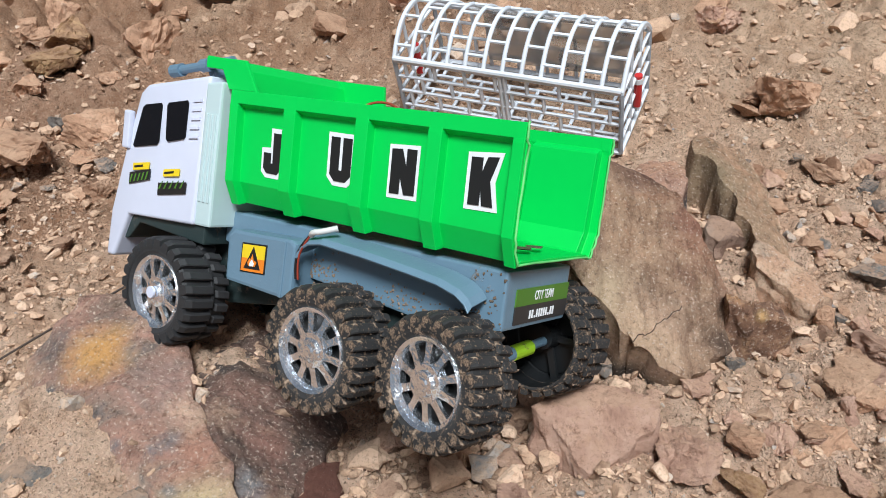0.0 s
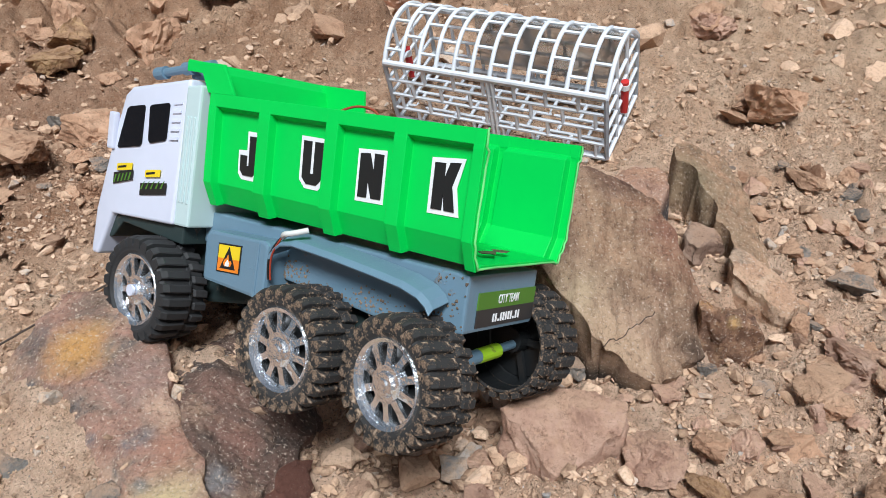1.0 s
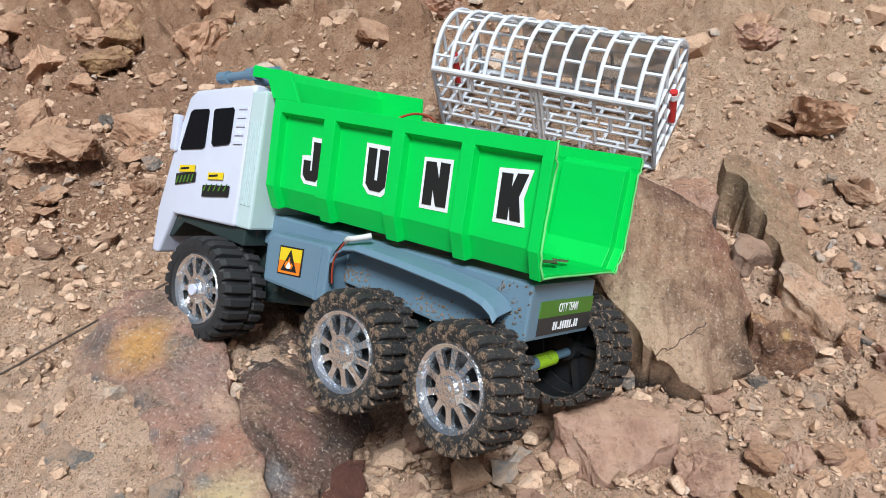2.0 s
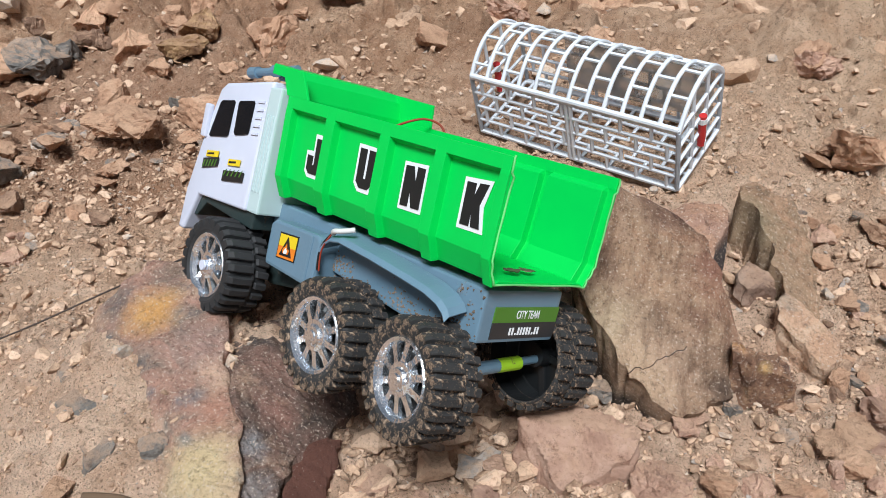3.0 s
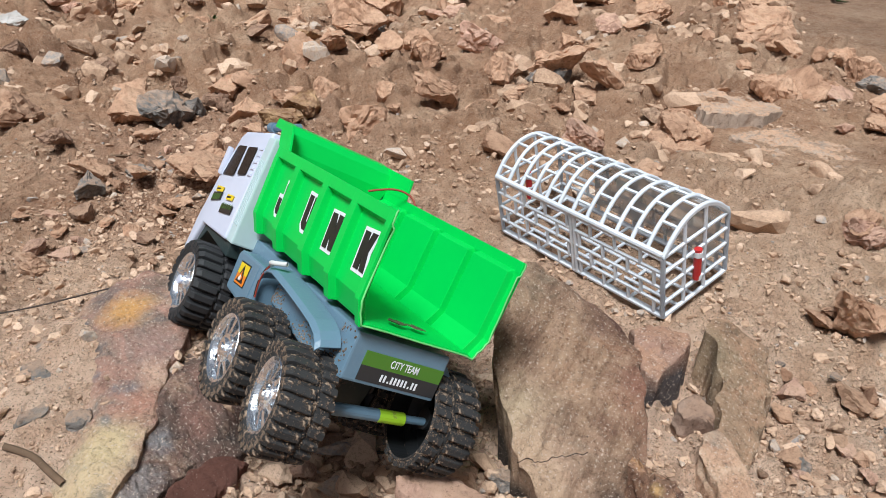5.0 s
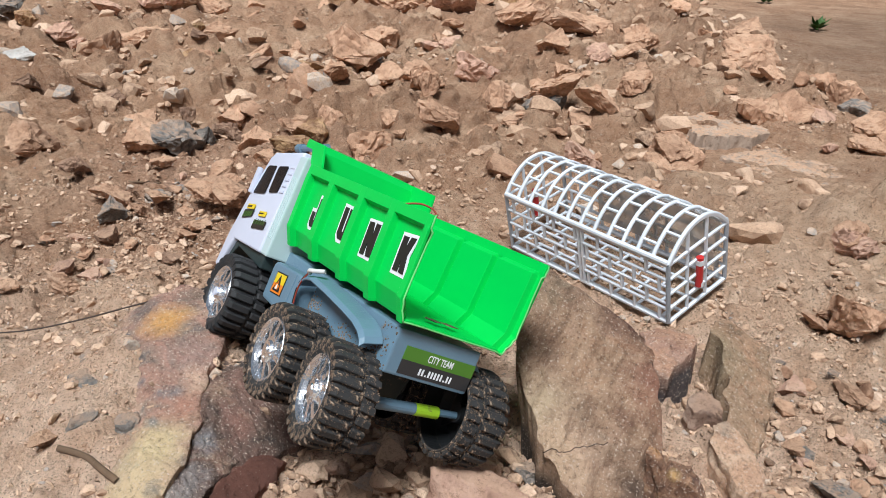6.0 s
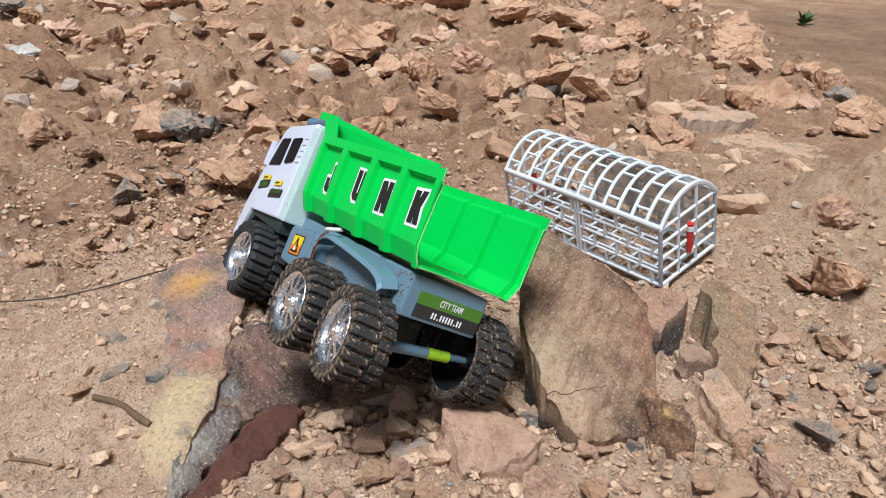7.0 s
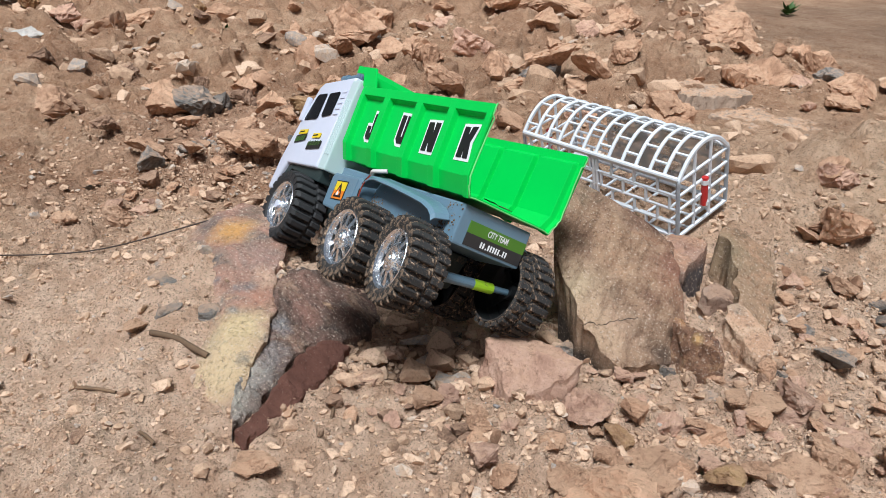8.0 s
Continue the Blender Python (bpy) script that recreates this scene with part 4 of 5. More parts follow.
def block_mesh(y0, y1, r0, r1, w, shift):
    """One tread block, bent over the shoulder of the tyre, with worn corners."""
    bm = bmesh.new()
    rows = []
    for y, turn, rt in ((y0, 0.0, r1 - 0.0014), (y0 - (0.003 if shift == 0 else 0.001), 0.01, r1), ((y0 + y1) / 2, 0.03, r1), (y1, 0.05, r1 - 0.0003)):
        c, d = math.cos(turn), math.sin(turn)
        rows.append([bm.verts.new((r * c - h * d, y, r * d + h * c)) for r, h in ((r0, -w * 0.5), (rt - 0.0005, -w * 0.42), (rt, -w * 0.32), (rt, w * 0.32), (rt - 0.0005, w * 0.42), (r0, w * 0.5))])
    for p, q in zip(rows, rows[1:]):
        for i in range(5):
            bm.faces.new((p[i], p[i + 1], q[i + 1], q[i]))
    bm.faces.new(rows[0])
    bm.faces.new(rows[-1][::-1])
    return finish(bm, "tread_block")


def rim_mesh():
    bm = bmesh.new()
    seg = 40
    prof = [(0.0172, 0.0014), (0.0167, 0.0022), (0.0152, 0.0014), (0.0143, -0.0010), (0.0140, -0.0042), (0.0155, -0.0048), (0.0172, -0.004)]
    rings = []
    for k in range(seg):
        a = 2 * math.pi * k / seg
        rings.append([bm.verts.new((r * math.cos(a), y, r * math.sin(a))) for r, y in prof])
    for k in range(seg):
        p, q = rings[k], rings[(k + 1) % seg]
        for i in range(len(prof)):
            j = (i + 1) % len(prof)
            bm.faces.new((p[i], p[j], q[j], q[i]))
    for k in range(10):
        m = Matrix.Rotation(2 * math.pi * (k + 0.3) / 10, 4, "Y")
        new_v = []
        for x, y, w in ((0.0060, 0.0010, 0.0016), (0.0105, 0.0002, 0.0013), (0.0150, -0.0004, 0.0018)):
            for yy in (y, y - 0.0022):
                for d in (-w, w):
                    new_v.append(bm.verts.new(m @ Vector((x, yy, d))))
        for st in (0, 4):
            a = new_v[st:st + 8]
            for f in ((0, 1, 5, 4), (2, 6, 7, 3), (0, 4, 6, 2), (1, 3, 7, 5)):
                bm.faces.new([a[i] for i in f])
    for r1, r2, y0, y1 in ((0.0080, 0.0070, -0.003, 0.0014), (0.0050, 0.0042, 0.0014, 0.0028), (0.0024, 0.0020, 0.0028, 0.0036)):
        bmesh.ops.create_cone(bm, cap_ends=True, segments=20, radius1=r1, radius2=r2, depth=y1 - y0, matrix=Matrix.Translation((0, (y0 + y1) / 2, 0)) @ Matrix.Rotation(radians(-90), 4, "X"))
    for k in range(5):
        a = 2 * math.pi * k / 5
        bmesh.ops.create_icosphere(bm, subdivisions=1, radius=0.0006, matrix=Matrix.Translation((0.0046 * math.cos(a), 0.0014, 0.0046 * math.sin(a))))
    for v in bm.verts:
        v.co.x, v.co.z = v.co.x * 1.12, v.co.z * 1.12
    return finish(bm, "rim")


def core_mesh():
    bm = bmesh.new()
    for k in range(5):
        m = Matrix.Rotation(2 * math.pi * k / 5, 4, "Y")
        vs = bmesh.ops.create_cube(bm, size=1, matrix=m @ Matrix.Translation((0.0115, -0.0085, 0)) @ Matrix.Diagonal((0.022, 0.0016, 0.0035, 1)))
    bmesh.ops.create_cone(bm, cap_ends=True, segments=20, radius1=0.006, radius2=0.006, depth=0.010, matrix=Matrix.Translation((0, -0.0095, 0)) @ Matrix.Rotation(radians(90), 4, "X"))
    # thin disc added to make the gaps between the spokes dark
    bmesh.ops.create_cone(bm, cap_ends=True, segments=36, radius1=0.0188, radius2=0.0188, depth=0.0006, matrix=Matrix.Translation((0, -0.0058, 0)) @ Matrix.Rotation(radians(90), 4, "X"))
    return finish(bm, "hub_core")


TYRE_ME, TYRE_MUD_ME, RIM_ME, CORE_ME = tyre_mesh(), tyre_mesh(), rim_mesh(), core_mesh()
BLOCK_ME = {m.name: [block_mesh(*b) for b in BLOCKS] for m in (TYRE, TYRE_MUD)}
for material in (TYRE, TYRE_MUD):
    for me in BLOCK_ME[material.name]:
        me.materials.append(material)
for me, material in ((TYRE_ME, TYRE), (TYRE_MUD_ME, TYRE_MUD)):
    me.materials.append(material), me.materials.append(STICKBLACK)
RIM_ME.materials.append(CHROME), CORE_ME.materials.append(STICKBLACK)


def crumbs(name, places, lo, hi, seed):
    rnd = random.Random(seed)
    bm = bmesh.new()
    for p in places:
        s = rnd.uniform(lo, hi)
        vs = bmesh.ops.create_icosphere(bm, subdivisions=1, radius=s)["verts"]
        k = Vector((rnd.random() * 50, 0, 0))
        for v in vs:
            v.co = v.co * (1 + 0.7 * noise.noise(v.co / s * 1.5 + k)) + Vector(p)
    return finish(bm, name)


def tyre_places(n, seed):
    rnd = random.Random(seed)
    for _ in range(n):
        a, y = rnd.uniform(0, 6.283), rnd.uniform(-0.0232, 0.002)
        r = rnd.choice((0.0262, 0.0272, 0.0281))
        if y > 0.0:
            r = rnd.uniform(0.020, 0.026)
            y = 0.0028
        yield (r * math.cos(a), y, r * math.sin(a))


MUDCLOD = plastic("dried_mud", (0.27, 0.19, 0.135), 0.95, vary=0.6)
MUD_ME = crumbs("mud", list(tyre_places(560, 3)), 0.00014, 0.00055, 4)
MUD_ME.materials.append(MUDCLOD)


def wheel(x, z, far, muddy, spin, dy=0.0, toe=0.0):
    t = part("tyre", TYRE_MUD_ME if muddy else TYRE_ME, TYRE, truck, "muddy chunky black rubber tyre" if muddy else "clean chunky black rubber tyre")
    m = pose(x, both(0.0) if far else dy, z, 0, 0, toe + (180 if far else 0)) @ Matrix.Rotation(radians(spin), 4, "Y")
    t.matrix_local = m
    for me, block in zip(BLOCK_ME[(TYRE_MUD if muddy else TYRE).name], BLOCKS):
        for k in range(LUGS):
            part("tread_block", me, TYRE, t).matrix_local = Matrix.Rotation(-2 * math.pi * (k + block[5]) / LUGS, 4, "Y")
    part("rim", RIM_ME, CHROME, t, "ten-spoke chrome rim")
    part("hub_core", CORE_ME, STICKBLACK, t, "black hub and added dark disc behind the rim")
    if muddy:
        tagged(part("mud", MUD_ME, MUDCLOD, t, "crumbs of dried mud"), kind="stuff")
    else:
        bm = bmesh.new()
        rod(bm, (0, 0.0034, 0), (0, 0.0046, 0), 0.0030, 14)
        part("hub_cap", bm, CABWHITE, t, "pale lavender hub cap")


wheel(0.167, 0.001, False, False, 0)
wheel(0.0545, 0.0012, False, True, 20, 0.001)
wheel(-0.0036, 0.0030, False, True, 50, -0.004, -7)
wheel(0.167, 0.001, True, False, 10)
wheel(0.0545, 0.002, True, True, 30)
wheel(-0.0075, 0.0112, True, True, 70, 0.0, -5)


def bed_shell():
    """Ribbed tipper body: one U-shaped sheet with proud ribs, a front wall and a hooked visor."""
    bm = bmesh.new()
    prof = [(0.0402, 0.1068, 0), (0.0402, 0.1010, 0), (0.0385, 0.1004, 1), (0.0361, 0.0990, 1), (0.0350, 0.0628, 1), (0.0302, 0.0537, 1), (0.0298, 0.0528, 0)]
    half = [(YC + h, z, g) for h, z, g in prof]
    full = half + [(both(y), z, g) for y, z, g in reversed(half)]
    ribs = [(-0.029, -0.0242), (0.0108, 0.0167), (0.0508, 0.0572), (0.0962, 0.1030), (0.1370, 0.142)]
    st = []
    for a, b in ribs:
        st += [(a - 0.0006, 0), (a, 1), (b, 1), (b + 0.0006, 0)]
    st = [s for s in st if -0.0295 < s[0] < 0.1425]
    rise = (0.0, 0.0, 0.0018, 0.0043, 0.0043, 0.0037, 0.0)
    cols = []
    for x, proud in st:
        col = []
        for k, (y, z, g) in enumerate(full):
            d = rise[min(k, len(full) - 1 - k)] if proud else 0.0
            side = 1 if y > YC else -1
            chamfer = k in (5, len(full) - 6)
            col.append(bm.verts.new((x, y + side * d, z - (d * 0.6 if chamfer else 0))))
        cols.append(col)
    for p, q in zip(cols, cols[1:]):
        for i in range(len(full) - 1):
            bm.faces.new((p[i], p[i + 1], q[i + 1], q[i]))
    # front wall
    x = 0.1405
    wall = [(0.0402, 0.1068), (0.0372, 0.0985), (0.0355, 0.063), (0.030, 0.053)]
    left = [bm.verts.new((x, YC + h, z)) for h, z in wall]
    right = [bm.verts.new((x, YC - h, z)) for h, z in wall]
    top = [bm.verts.new((x + 0.003, YC + 0.0402, 0.1165)), bm.verts.new((x + 0.003, YC - 0.0402, 0.1165))]
    bm.faces.new((top[0], left[0], right[0], top[1]))
    for i in range(3):
        bm.faces.new((left[i], left[i + 1], right[i + 1], right[i]))
    # visor over the cab
    v = [bm.verts.new((xx, YC + s * 0.0402, z)) for xx, z in ((0.1490, 0.1206), (0.163, 0.1218), (0.163, 0.1175)) for s in (1, -1)]
    bm.faces.new((top[0], top[1], v[1], v[0]))
    bm.faces.new((v[0], v[1], v[3], v[2]))
    bm.faces.new((v[2], v[3], v[5], v[4]))
    # cheeks of the visor
    for s, tail in ((1, [(0.1235, 0.1068), (0.1335, 0.1212)]), (-1, [(0.1105, 0.1068), (0.1125, 0.1205)])):
        pts = [(0.163, 0.1218), (0.163, 0.1165), (0.150, 0.1160), (0.1440, 0.1068)] + tail
        bm.faces.new([bm.verts.new((xx, YC + s * 0.0402, z)) for xx, z in pts])
    return finish(bm, "bed")


bed = part("bed", bed_shell(), GREEN, truck, "bright green ribbed plastic tipper bed with a worn rear lip")
bed.matrix_local = pose(0.0672, -0.0541, 0.0793, 0, 0.556, 0.65) @ Matrix.Diagonal((0.969, 1, 1, 1)) @ Matrix.Translation((-0.0655, 0.0524, -0.0782))
sol = bed.modifiers.new("thickness", "SOLIDIFY")
sol.thickness, sol.offset = 0.0017, 0.0
bev = bed.modifiers.new("soft edges", "BEVEL")
bev.width, bev.segments, bev.limit_method, bev.angle_limit = 0.0005, 2, "ANGLE", radians(35)


lip = [(-0.0296, YC + h, z) for h, z in ((0.0402, 0.1075), (0.0402, 0.1005), (0.0386, 0.0985), (0.0388, 0.0626), (0.0338, 0.0520), (0.0298, 0.0524))]
lip += [(x, both(y), z) for x, y, z in reversed(lip)]
rough_lip = []
for (p, q) in zip(lip, lip[1:]):
    for k in range(6):
        t = k / 6
        w = Vector(p).lerp(Vector(q), t)
        rough_lip.append((w.x + 0.0007 * noise.noise(w * 400), w.y + 0.0005 * noise.noise(w * 500), w.z + 0.0005 * noise.noise(w * 450 + Vector((3, 3, 3)))))
tube("worn_lip", rough_lip, 0.0005, LIP, "frayed pale green rear edge", parent=bed, poly=True)


def plate(pts, x0, z0, sx, sz, y, slope, depth=0.0003):
    """A flat sheet shape on the bed's side; slope follows the side's lean."""
    bm = bmesh.new()
    v = [bm.verts.new((x0 - u * sx, y + (z0 + w * sz - 0.082) * slope, z0 + w * sz)) for u, w in pts]
    f = bm.faces.new(v)
    r = bmesh.ops.extrude_face_region(bm, geom=[f])
    for g in r["geom"]:
        if isinstance(g, bmesh.types.BMVert):
            g.co.y += depth
    bmesh.ops.triangulate(bm, faces=bm.faces)
    return bm


SHAPES = {
    "J": ([(0.42, 1.04), (1.05, 1.04), (1.05, 0.10), (0.82, -0.05), (0.20, -0.05), (0, 0.08), (0, 0.60), (0.42, 0.62)],
          [(0.55, 0.94), (0.92, 0.94), (0.92, 0.16), (0.76, 0.05), (0.28, 0.05), (0.12, 0.16), (0.12, 0.50), (0.45, 0.50), (0.45, 0.28), (0.55, 0.28)]),
    "U": ([(0, 1.04), (1, 1.04), (1, 0.12), (0.76, -0.05), (0.24, -0.05), (0, 0.12)],
          [(0.12, 0.95), (0.44, 0.95), (0.44, 0.28), (0.56, 0.28), (0.56, 0.95), (0.88, 0.95), (0.88, 0.18), (0.70, 0.05), (0.30, 0.05), (0.12, 0.18)]),
    "N": ([(0, 1.0), (1, 1.04), (1, -0.02), (0, -0.04)],
          [(0.10, 0.92), (0.44, 0.94), (0.60, 0.60), (0.60, 0.95), (0.92, 0.95), (0.92, 0.07), (0.58, 0.06), (0.42, 0.40), (0.42, 0.06), (0.10, 0.05)]),
    "K": ([(0, 1.0), (1.05, 1.06), (0.86, 0.50), (1.0, -0.02), (0, -0.04)],
          [(0.12, 0.92), (0.46, 0.93), (0.46, 0.66), (0.60, 0.95), (0.93, 0.97), (0.72, 0.52), (0.86, 0.06), (0.54, 0.06), (0.46, 0.36), (0.46, 0.06), (0.12, 0.05)]),
}
for letter, x0, wd, z0 in (("J", 0.1205, 0.0150, 0.0683), ("U", 0.0760, 0.0168, 0.0706), ("N", 0.0394, 0.0166, 0.0699), ("K", -0.0018, 0.0163, 0.0713)):
    white, black = SHAPES[letter]
    back = part("letter_sticker", plate(white, x0, z0, wd, 0.0218, YC + 0.0367 - 0.0002, 0.054), STICKWHITE, bed, "white sticker with the black letter " + letter)
    part("letter", plate(black, x0, z0, wd, 0.0218, YC + 0.0367 + 0.0002, 0.054), STICKBLACK, bed, "black letter " + letter)

# cab
bm = bmesh.new()
prism(bm, [(0.1560, 0.0372), (0.2115, 0.0335), (0.2225, 0.0080), (0.2290, 0.0080), (0.2275, 0.034), (0.2190, 0.0700), (0.2120, 0.1000), (0.2065, 0.1045), (0.1700, 0.1105), (0.1560, 0.1128)], both(-0.0085), -0.0085)
for v in bm.verts:
    k = max(0.0, v.co.z - 0.06) / 0.05
    v.co.y = YC + (v.co.y - YC) * (1 - 0.06 * k)
bmesh.ops.bevel(bm, geom=list(bm.edges), offset=0.0022, segments=3, affect="EDGES", profile=0.6)
cab = part("cab", finish(bm, "cab", True), CABWHITE, truck, "white plastic truck cab")
cab.data.set_sharp_from_angle(angle=radians(40))
bm = bmesh.new()
prism(bm, [(0.1445, 0.038), (0.1565, 0.0375), (0.1565, 0.1090), (0.1445, 0.1105)], both(-0.0100), -0.0100, 0.0012)
for k in range(3):
    box(bm, 0.1465 + 0.0032 * k, 0.1480 + 0.0032 * k, -0.0102, -0.0094, 0.050, 0.094, 0.0003)
part("cab_back", bm, CABBACK, truck, "milky grey-green rear of the cab")
bm = bmesh.new()
prism(bm, [(0.150, 0.040), (0.212, 0.037), (0.222, 0.018), (0.214, 0.020), (0.205, 0.030), (0.150, 0.028)], both(-0.0120), -0.0120, 0.001)
part("wheel_arch", bm, DARKGREY, truck, "dark wheel arch under the cab")


def cab_side(z):
    return YC + (-0.0085 - YC) * (1 - 0.06 * max(0.0, z - 0.06) / 0.05)


def on_cab(pts, lift=0.0003, depth=0.0004):
    bm = bmesh.new()
    f = bm.faces.new([bm.verts.new((x, cab_side(z) + lift - depth, z)) for x, z in pts])
    r = bmesh.ops.extrude_face_region(bm, geom=[f])
    for g in r["geom"]:
        if isinstance(g, bmesh.types.BMVert):
            g.co.y += depth
    return bm


part("side_window", on_cab([(0.2078, 0.0922), (0.2055, 0.0938), (0.1925, 0.0958), (0.1912, 0.0945), (0.1905, 0.0755), (0.1920, 0.0738), (0.2110, 0.0703), (0.2124, 0.0713)]), WINDOW, cab, "black side window")
part("side_window", on_cab([(0.1860, 0.0965), (0.1712, 0.0990), (0.1699, 0.0978), (0.1692, 0.0808), (0.1702, 0.0793), (0.1830, 0.0765), (0.1848, 0.0778), (0.1872, 0.0950)]), WINDOW, cab, "narrow black side window")
for k in range(5):
    z = 0.0985 - 0.0046 * k
    part("vent_slat", on_cab([(0.1665, z), (0.1595, z + 0.0008), (0.1595, z + 0.0022), (0.1665, z + 0.0014)], 0.0004, 0.0008), CABWHITE, cab)
bm = bmesh.new()
box(bm, 0.2145, 0.2205, -0.0105, -0.0070, 0.0690, 0.0895, 0.0012)
part("mirror", bm, CABWHITE, truck, "white wing mirror")
bm = bmesh.new()
prism(bm, [(0.2205, 0.0670), (0.2140, 0.0985), (0.2125, 0.0985), (0.2190, 0.0670)], both(-0.016), -0.016)
part("windscreen", bm, WINDOW, cab, "black windscreen")
# decals of the cab
part("decal", on_cab([(0.2100, 0.0618), (0.1960, 0.0640), (0.1960, 0.0602), (0.2100, 0.0580)]), STICKYELLOW, cab, "small yellow decal")
part("decal", on_cab([(0.2125, 0.0565), (0.1945, 0.0605), (0.1945, 0.0550), (0.2125, 0.0500)]), STICKBLACK, cab, "black and green striped decal")
part("decal", on_cab([(0.1830, 0.0620), (0.1700, 0.0640), (0.1700, 0.0602), (0.1830, 0.0582)]), STICKYELLOW, cab, "small yellow decal")
part("decal", on_cab([(0.1865, 0.0545), (0.1635, 0.0580), (0.1635, 0.0520), (0.1865, 0.0480)]), STICKBLACK, cab, "black and green striped decal")
for k in range(5):
    x, dz = 0.2105 - 0.0034 * k, 0.0008 * k
    part("stripe", on_cab([(x, 0.0556 + dz), (x - 0.0013, 0.0559 + dz), (x + 0.0002, 0.0514 + dz), (x + 0.0015, 0.0511 + dz)], 0.0005), STICKGREEN, cab)
    x, dz = 0.1845 - 0.0044 * k, 0.00072 * k
    part("stripe", on_cab([(x, 0.0538 + dz), (x - 0.0018, 0.0559 + dz), (x + 0.0000, 0.0516 + dz), (x + 0.0015, 0.0513 + dz)], 0.0005), STICKGREEN, cab)
for x0, z0 in ((0.2085, 0.0606), (0.1818, 0.0608)):
    part("bar_of_print", on_cab([(x0, z0), (x0 - 0.0075, z0 + 0.0015), (x0 - 0.0075, z0 + 0.0004), (x0, z0 - 0.0011)], 0.0005), STICKBLACK, cab)
# roof horns
bm = bmesh.new()
rod(bm, (0.204, -0.026, 0.1140), (0.158, -0.026, 0.1222), 0.0024, 12)
rod(bm, (0.207, -0.026, 0.1135), (0.199, -0.026, 0.1148), 0.0036, 12)
rod(bm, (0.182, -0.026, 0.1180), (0.176, -0.026, 0.1190), 0.0036, 12)
rod(bm, (0.204, -0.066, 0.1115), (0.158, -0.066, 0.1195), 0.0024, 12)
rod(bm, (0.180, -0.030, 0.1155), (0.180, -0.070, 0.1155), 0.0022, 10)
part("roof_horn", bm, BLUEGREY, truck, "blue-grey roof horns")

# chassis
bm = bmesh.new()
prism(bm, [(-0.0210, 0.0256), (-0.0203, 0.0502), (0.150, 0.0465), (0.150, 0.030), (0.085, 0.024), (0.020, 0.0205)], both(-0.0255), -0.0255, 0.0012)
chassis = part("chassis", bm, BLUEGREY, truck, "blue-grey plastic chassis splashed with mud")
bm = bmesh.new()
prism(bm, [(0.0865, 0.0135), (0.0865, 0.0405), (0.0900, 0.0425), (0.130, 0.0400), (0.1340, 0.0370), (0.1330, 0.0140)], -0.034, -0.0138, 0.0018)
tank = part("fuel_tank", bm, BLUEGREY, truck, "blue-grey fuel tank")
bm = bmesh.new()
box(bm, 0.0925, 0.0945, -0.02, -0.0132, 0.0140, 0.0408, 0.0004)
part("tank_strap", bm, BLUEGREY, tank)


def decal_side(x0, x1, z0, z1, y, shear=0.0):
    bm = bmesh.new()
    a = [bm.verts.new((x, y, z + (x1 - x) * shear)) for x, z in ((x0, z0), (x0, z1), (x1, z1), (x1, z0))]
    f = bm.faces.new(a)
    r = bmesh.ops.extrude_face_region(bm, geom=[f])
    for g in r["geom"]:
        if isinstance(g, bmesh.types.BMVert):
            g.co.y += 0.00025
    return bm


part("hazard_sticker", decal_side(0.1050, 0.1225, 0.0205, 0.0350, -0.0137, 0.1), STICKBLACK, tank, "square flame warning sticker")
part("sticker_field", decal_side(0.1058, 0.1217, 0.0277, 0.0343, -0.01345, 0.1), STICKYELLOW, tank, "yellow upper half")
part("sticker_field", decal_side(0.1058, 0.1217, 0.0212, 0.0277, -0.01345, 0.1), STICKORANGE, tank, "orange lower half")


def tri(pts, y):
    bm = bmesh.new()
    f = bm.faces.new([bm.verts.new((x, y, z + (0.1225 - x) * 0.1)) for x, z in pts])
    r = bmesh.ops.extrude_face_region(bm, geom=[f])
    for g in r["geom"]:
        if isinstance(g, bmesh.types.BMVert):
            g.co.y += 0.00025
    return bm


part("warning_triangle", tri([(0.1195, 0.0225), (0.1080, 0.0225), (0.1137, 0.0335)], -0.0132), STICKBLACK, tank, "black triangle")
part("flame", tri([(0.1160, 0.0238), (0.1114, 0.0238), (0.1106, 0.0258), (0.1118, 0.0268), (0.1126, 0.0262), (0.1137, 0.0298), (0.1150, 0.0270), (0.1157, 0.0276), (0.1168, 0.0256)], -0.01295), STICKORANGE, tank, "orange flame")
part("flame", tri([(0.1150, 0.0239), (0.1124, 0.0239), (0.1120, 0.0252), (0.1136, 0.0272), (0.1152, 0.0252)], -0.0127), STICKWHITE, tank, "white heart of the flame")

# fender
bm = bmesh.new()
arch = [(0.0845, 0.0375), (0.0825, 0.0420), (0.0780, 0.0452), (0.0700, 0.0468), (0.0450, 0.0460), (0.0200, 0.0445), (0.0040, 0.0432), (-0.0055, 0.0410), (-0.0105, 0.0382), (-0.0130, 0.0352)]
rings = []
for x, z in arch:
    rings.append([bm.verts.new((x, -0.0245, z + 0.0024)), bm.verts.new((x, -0.0140, z)), bm.verts.new((x, -0.0115, z - 0.0024))])
for p, q in zip(rings, rings[1:]):
    for i in range(2):
        bm.faces.new((p[i], p[i + 1], q[i + 1], q[i]))
fender = part("fender", bm, BLUEGREY, truck, "long blue-grey fender over the rear wheels")
sol = fender.modifiers.new("thickness", "SOLIDIFY")
sol.thickness = 0.0014
bev = fender.modifiers.new("soft edges", "BEVEL")
bev.width, bev.segments = 0.0004, 2
bm = bmesh.new()
rr = []
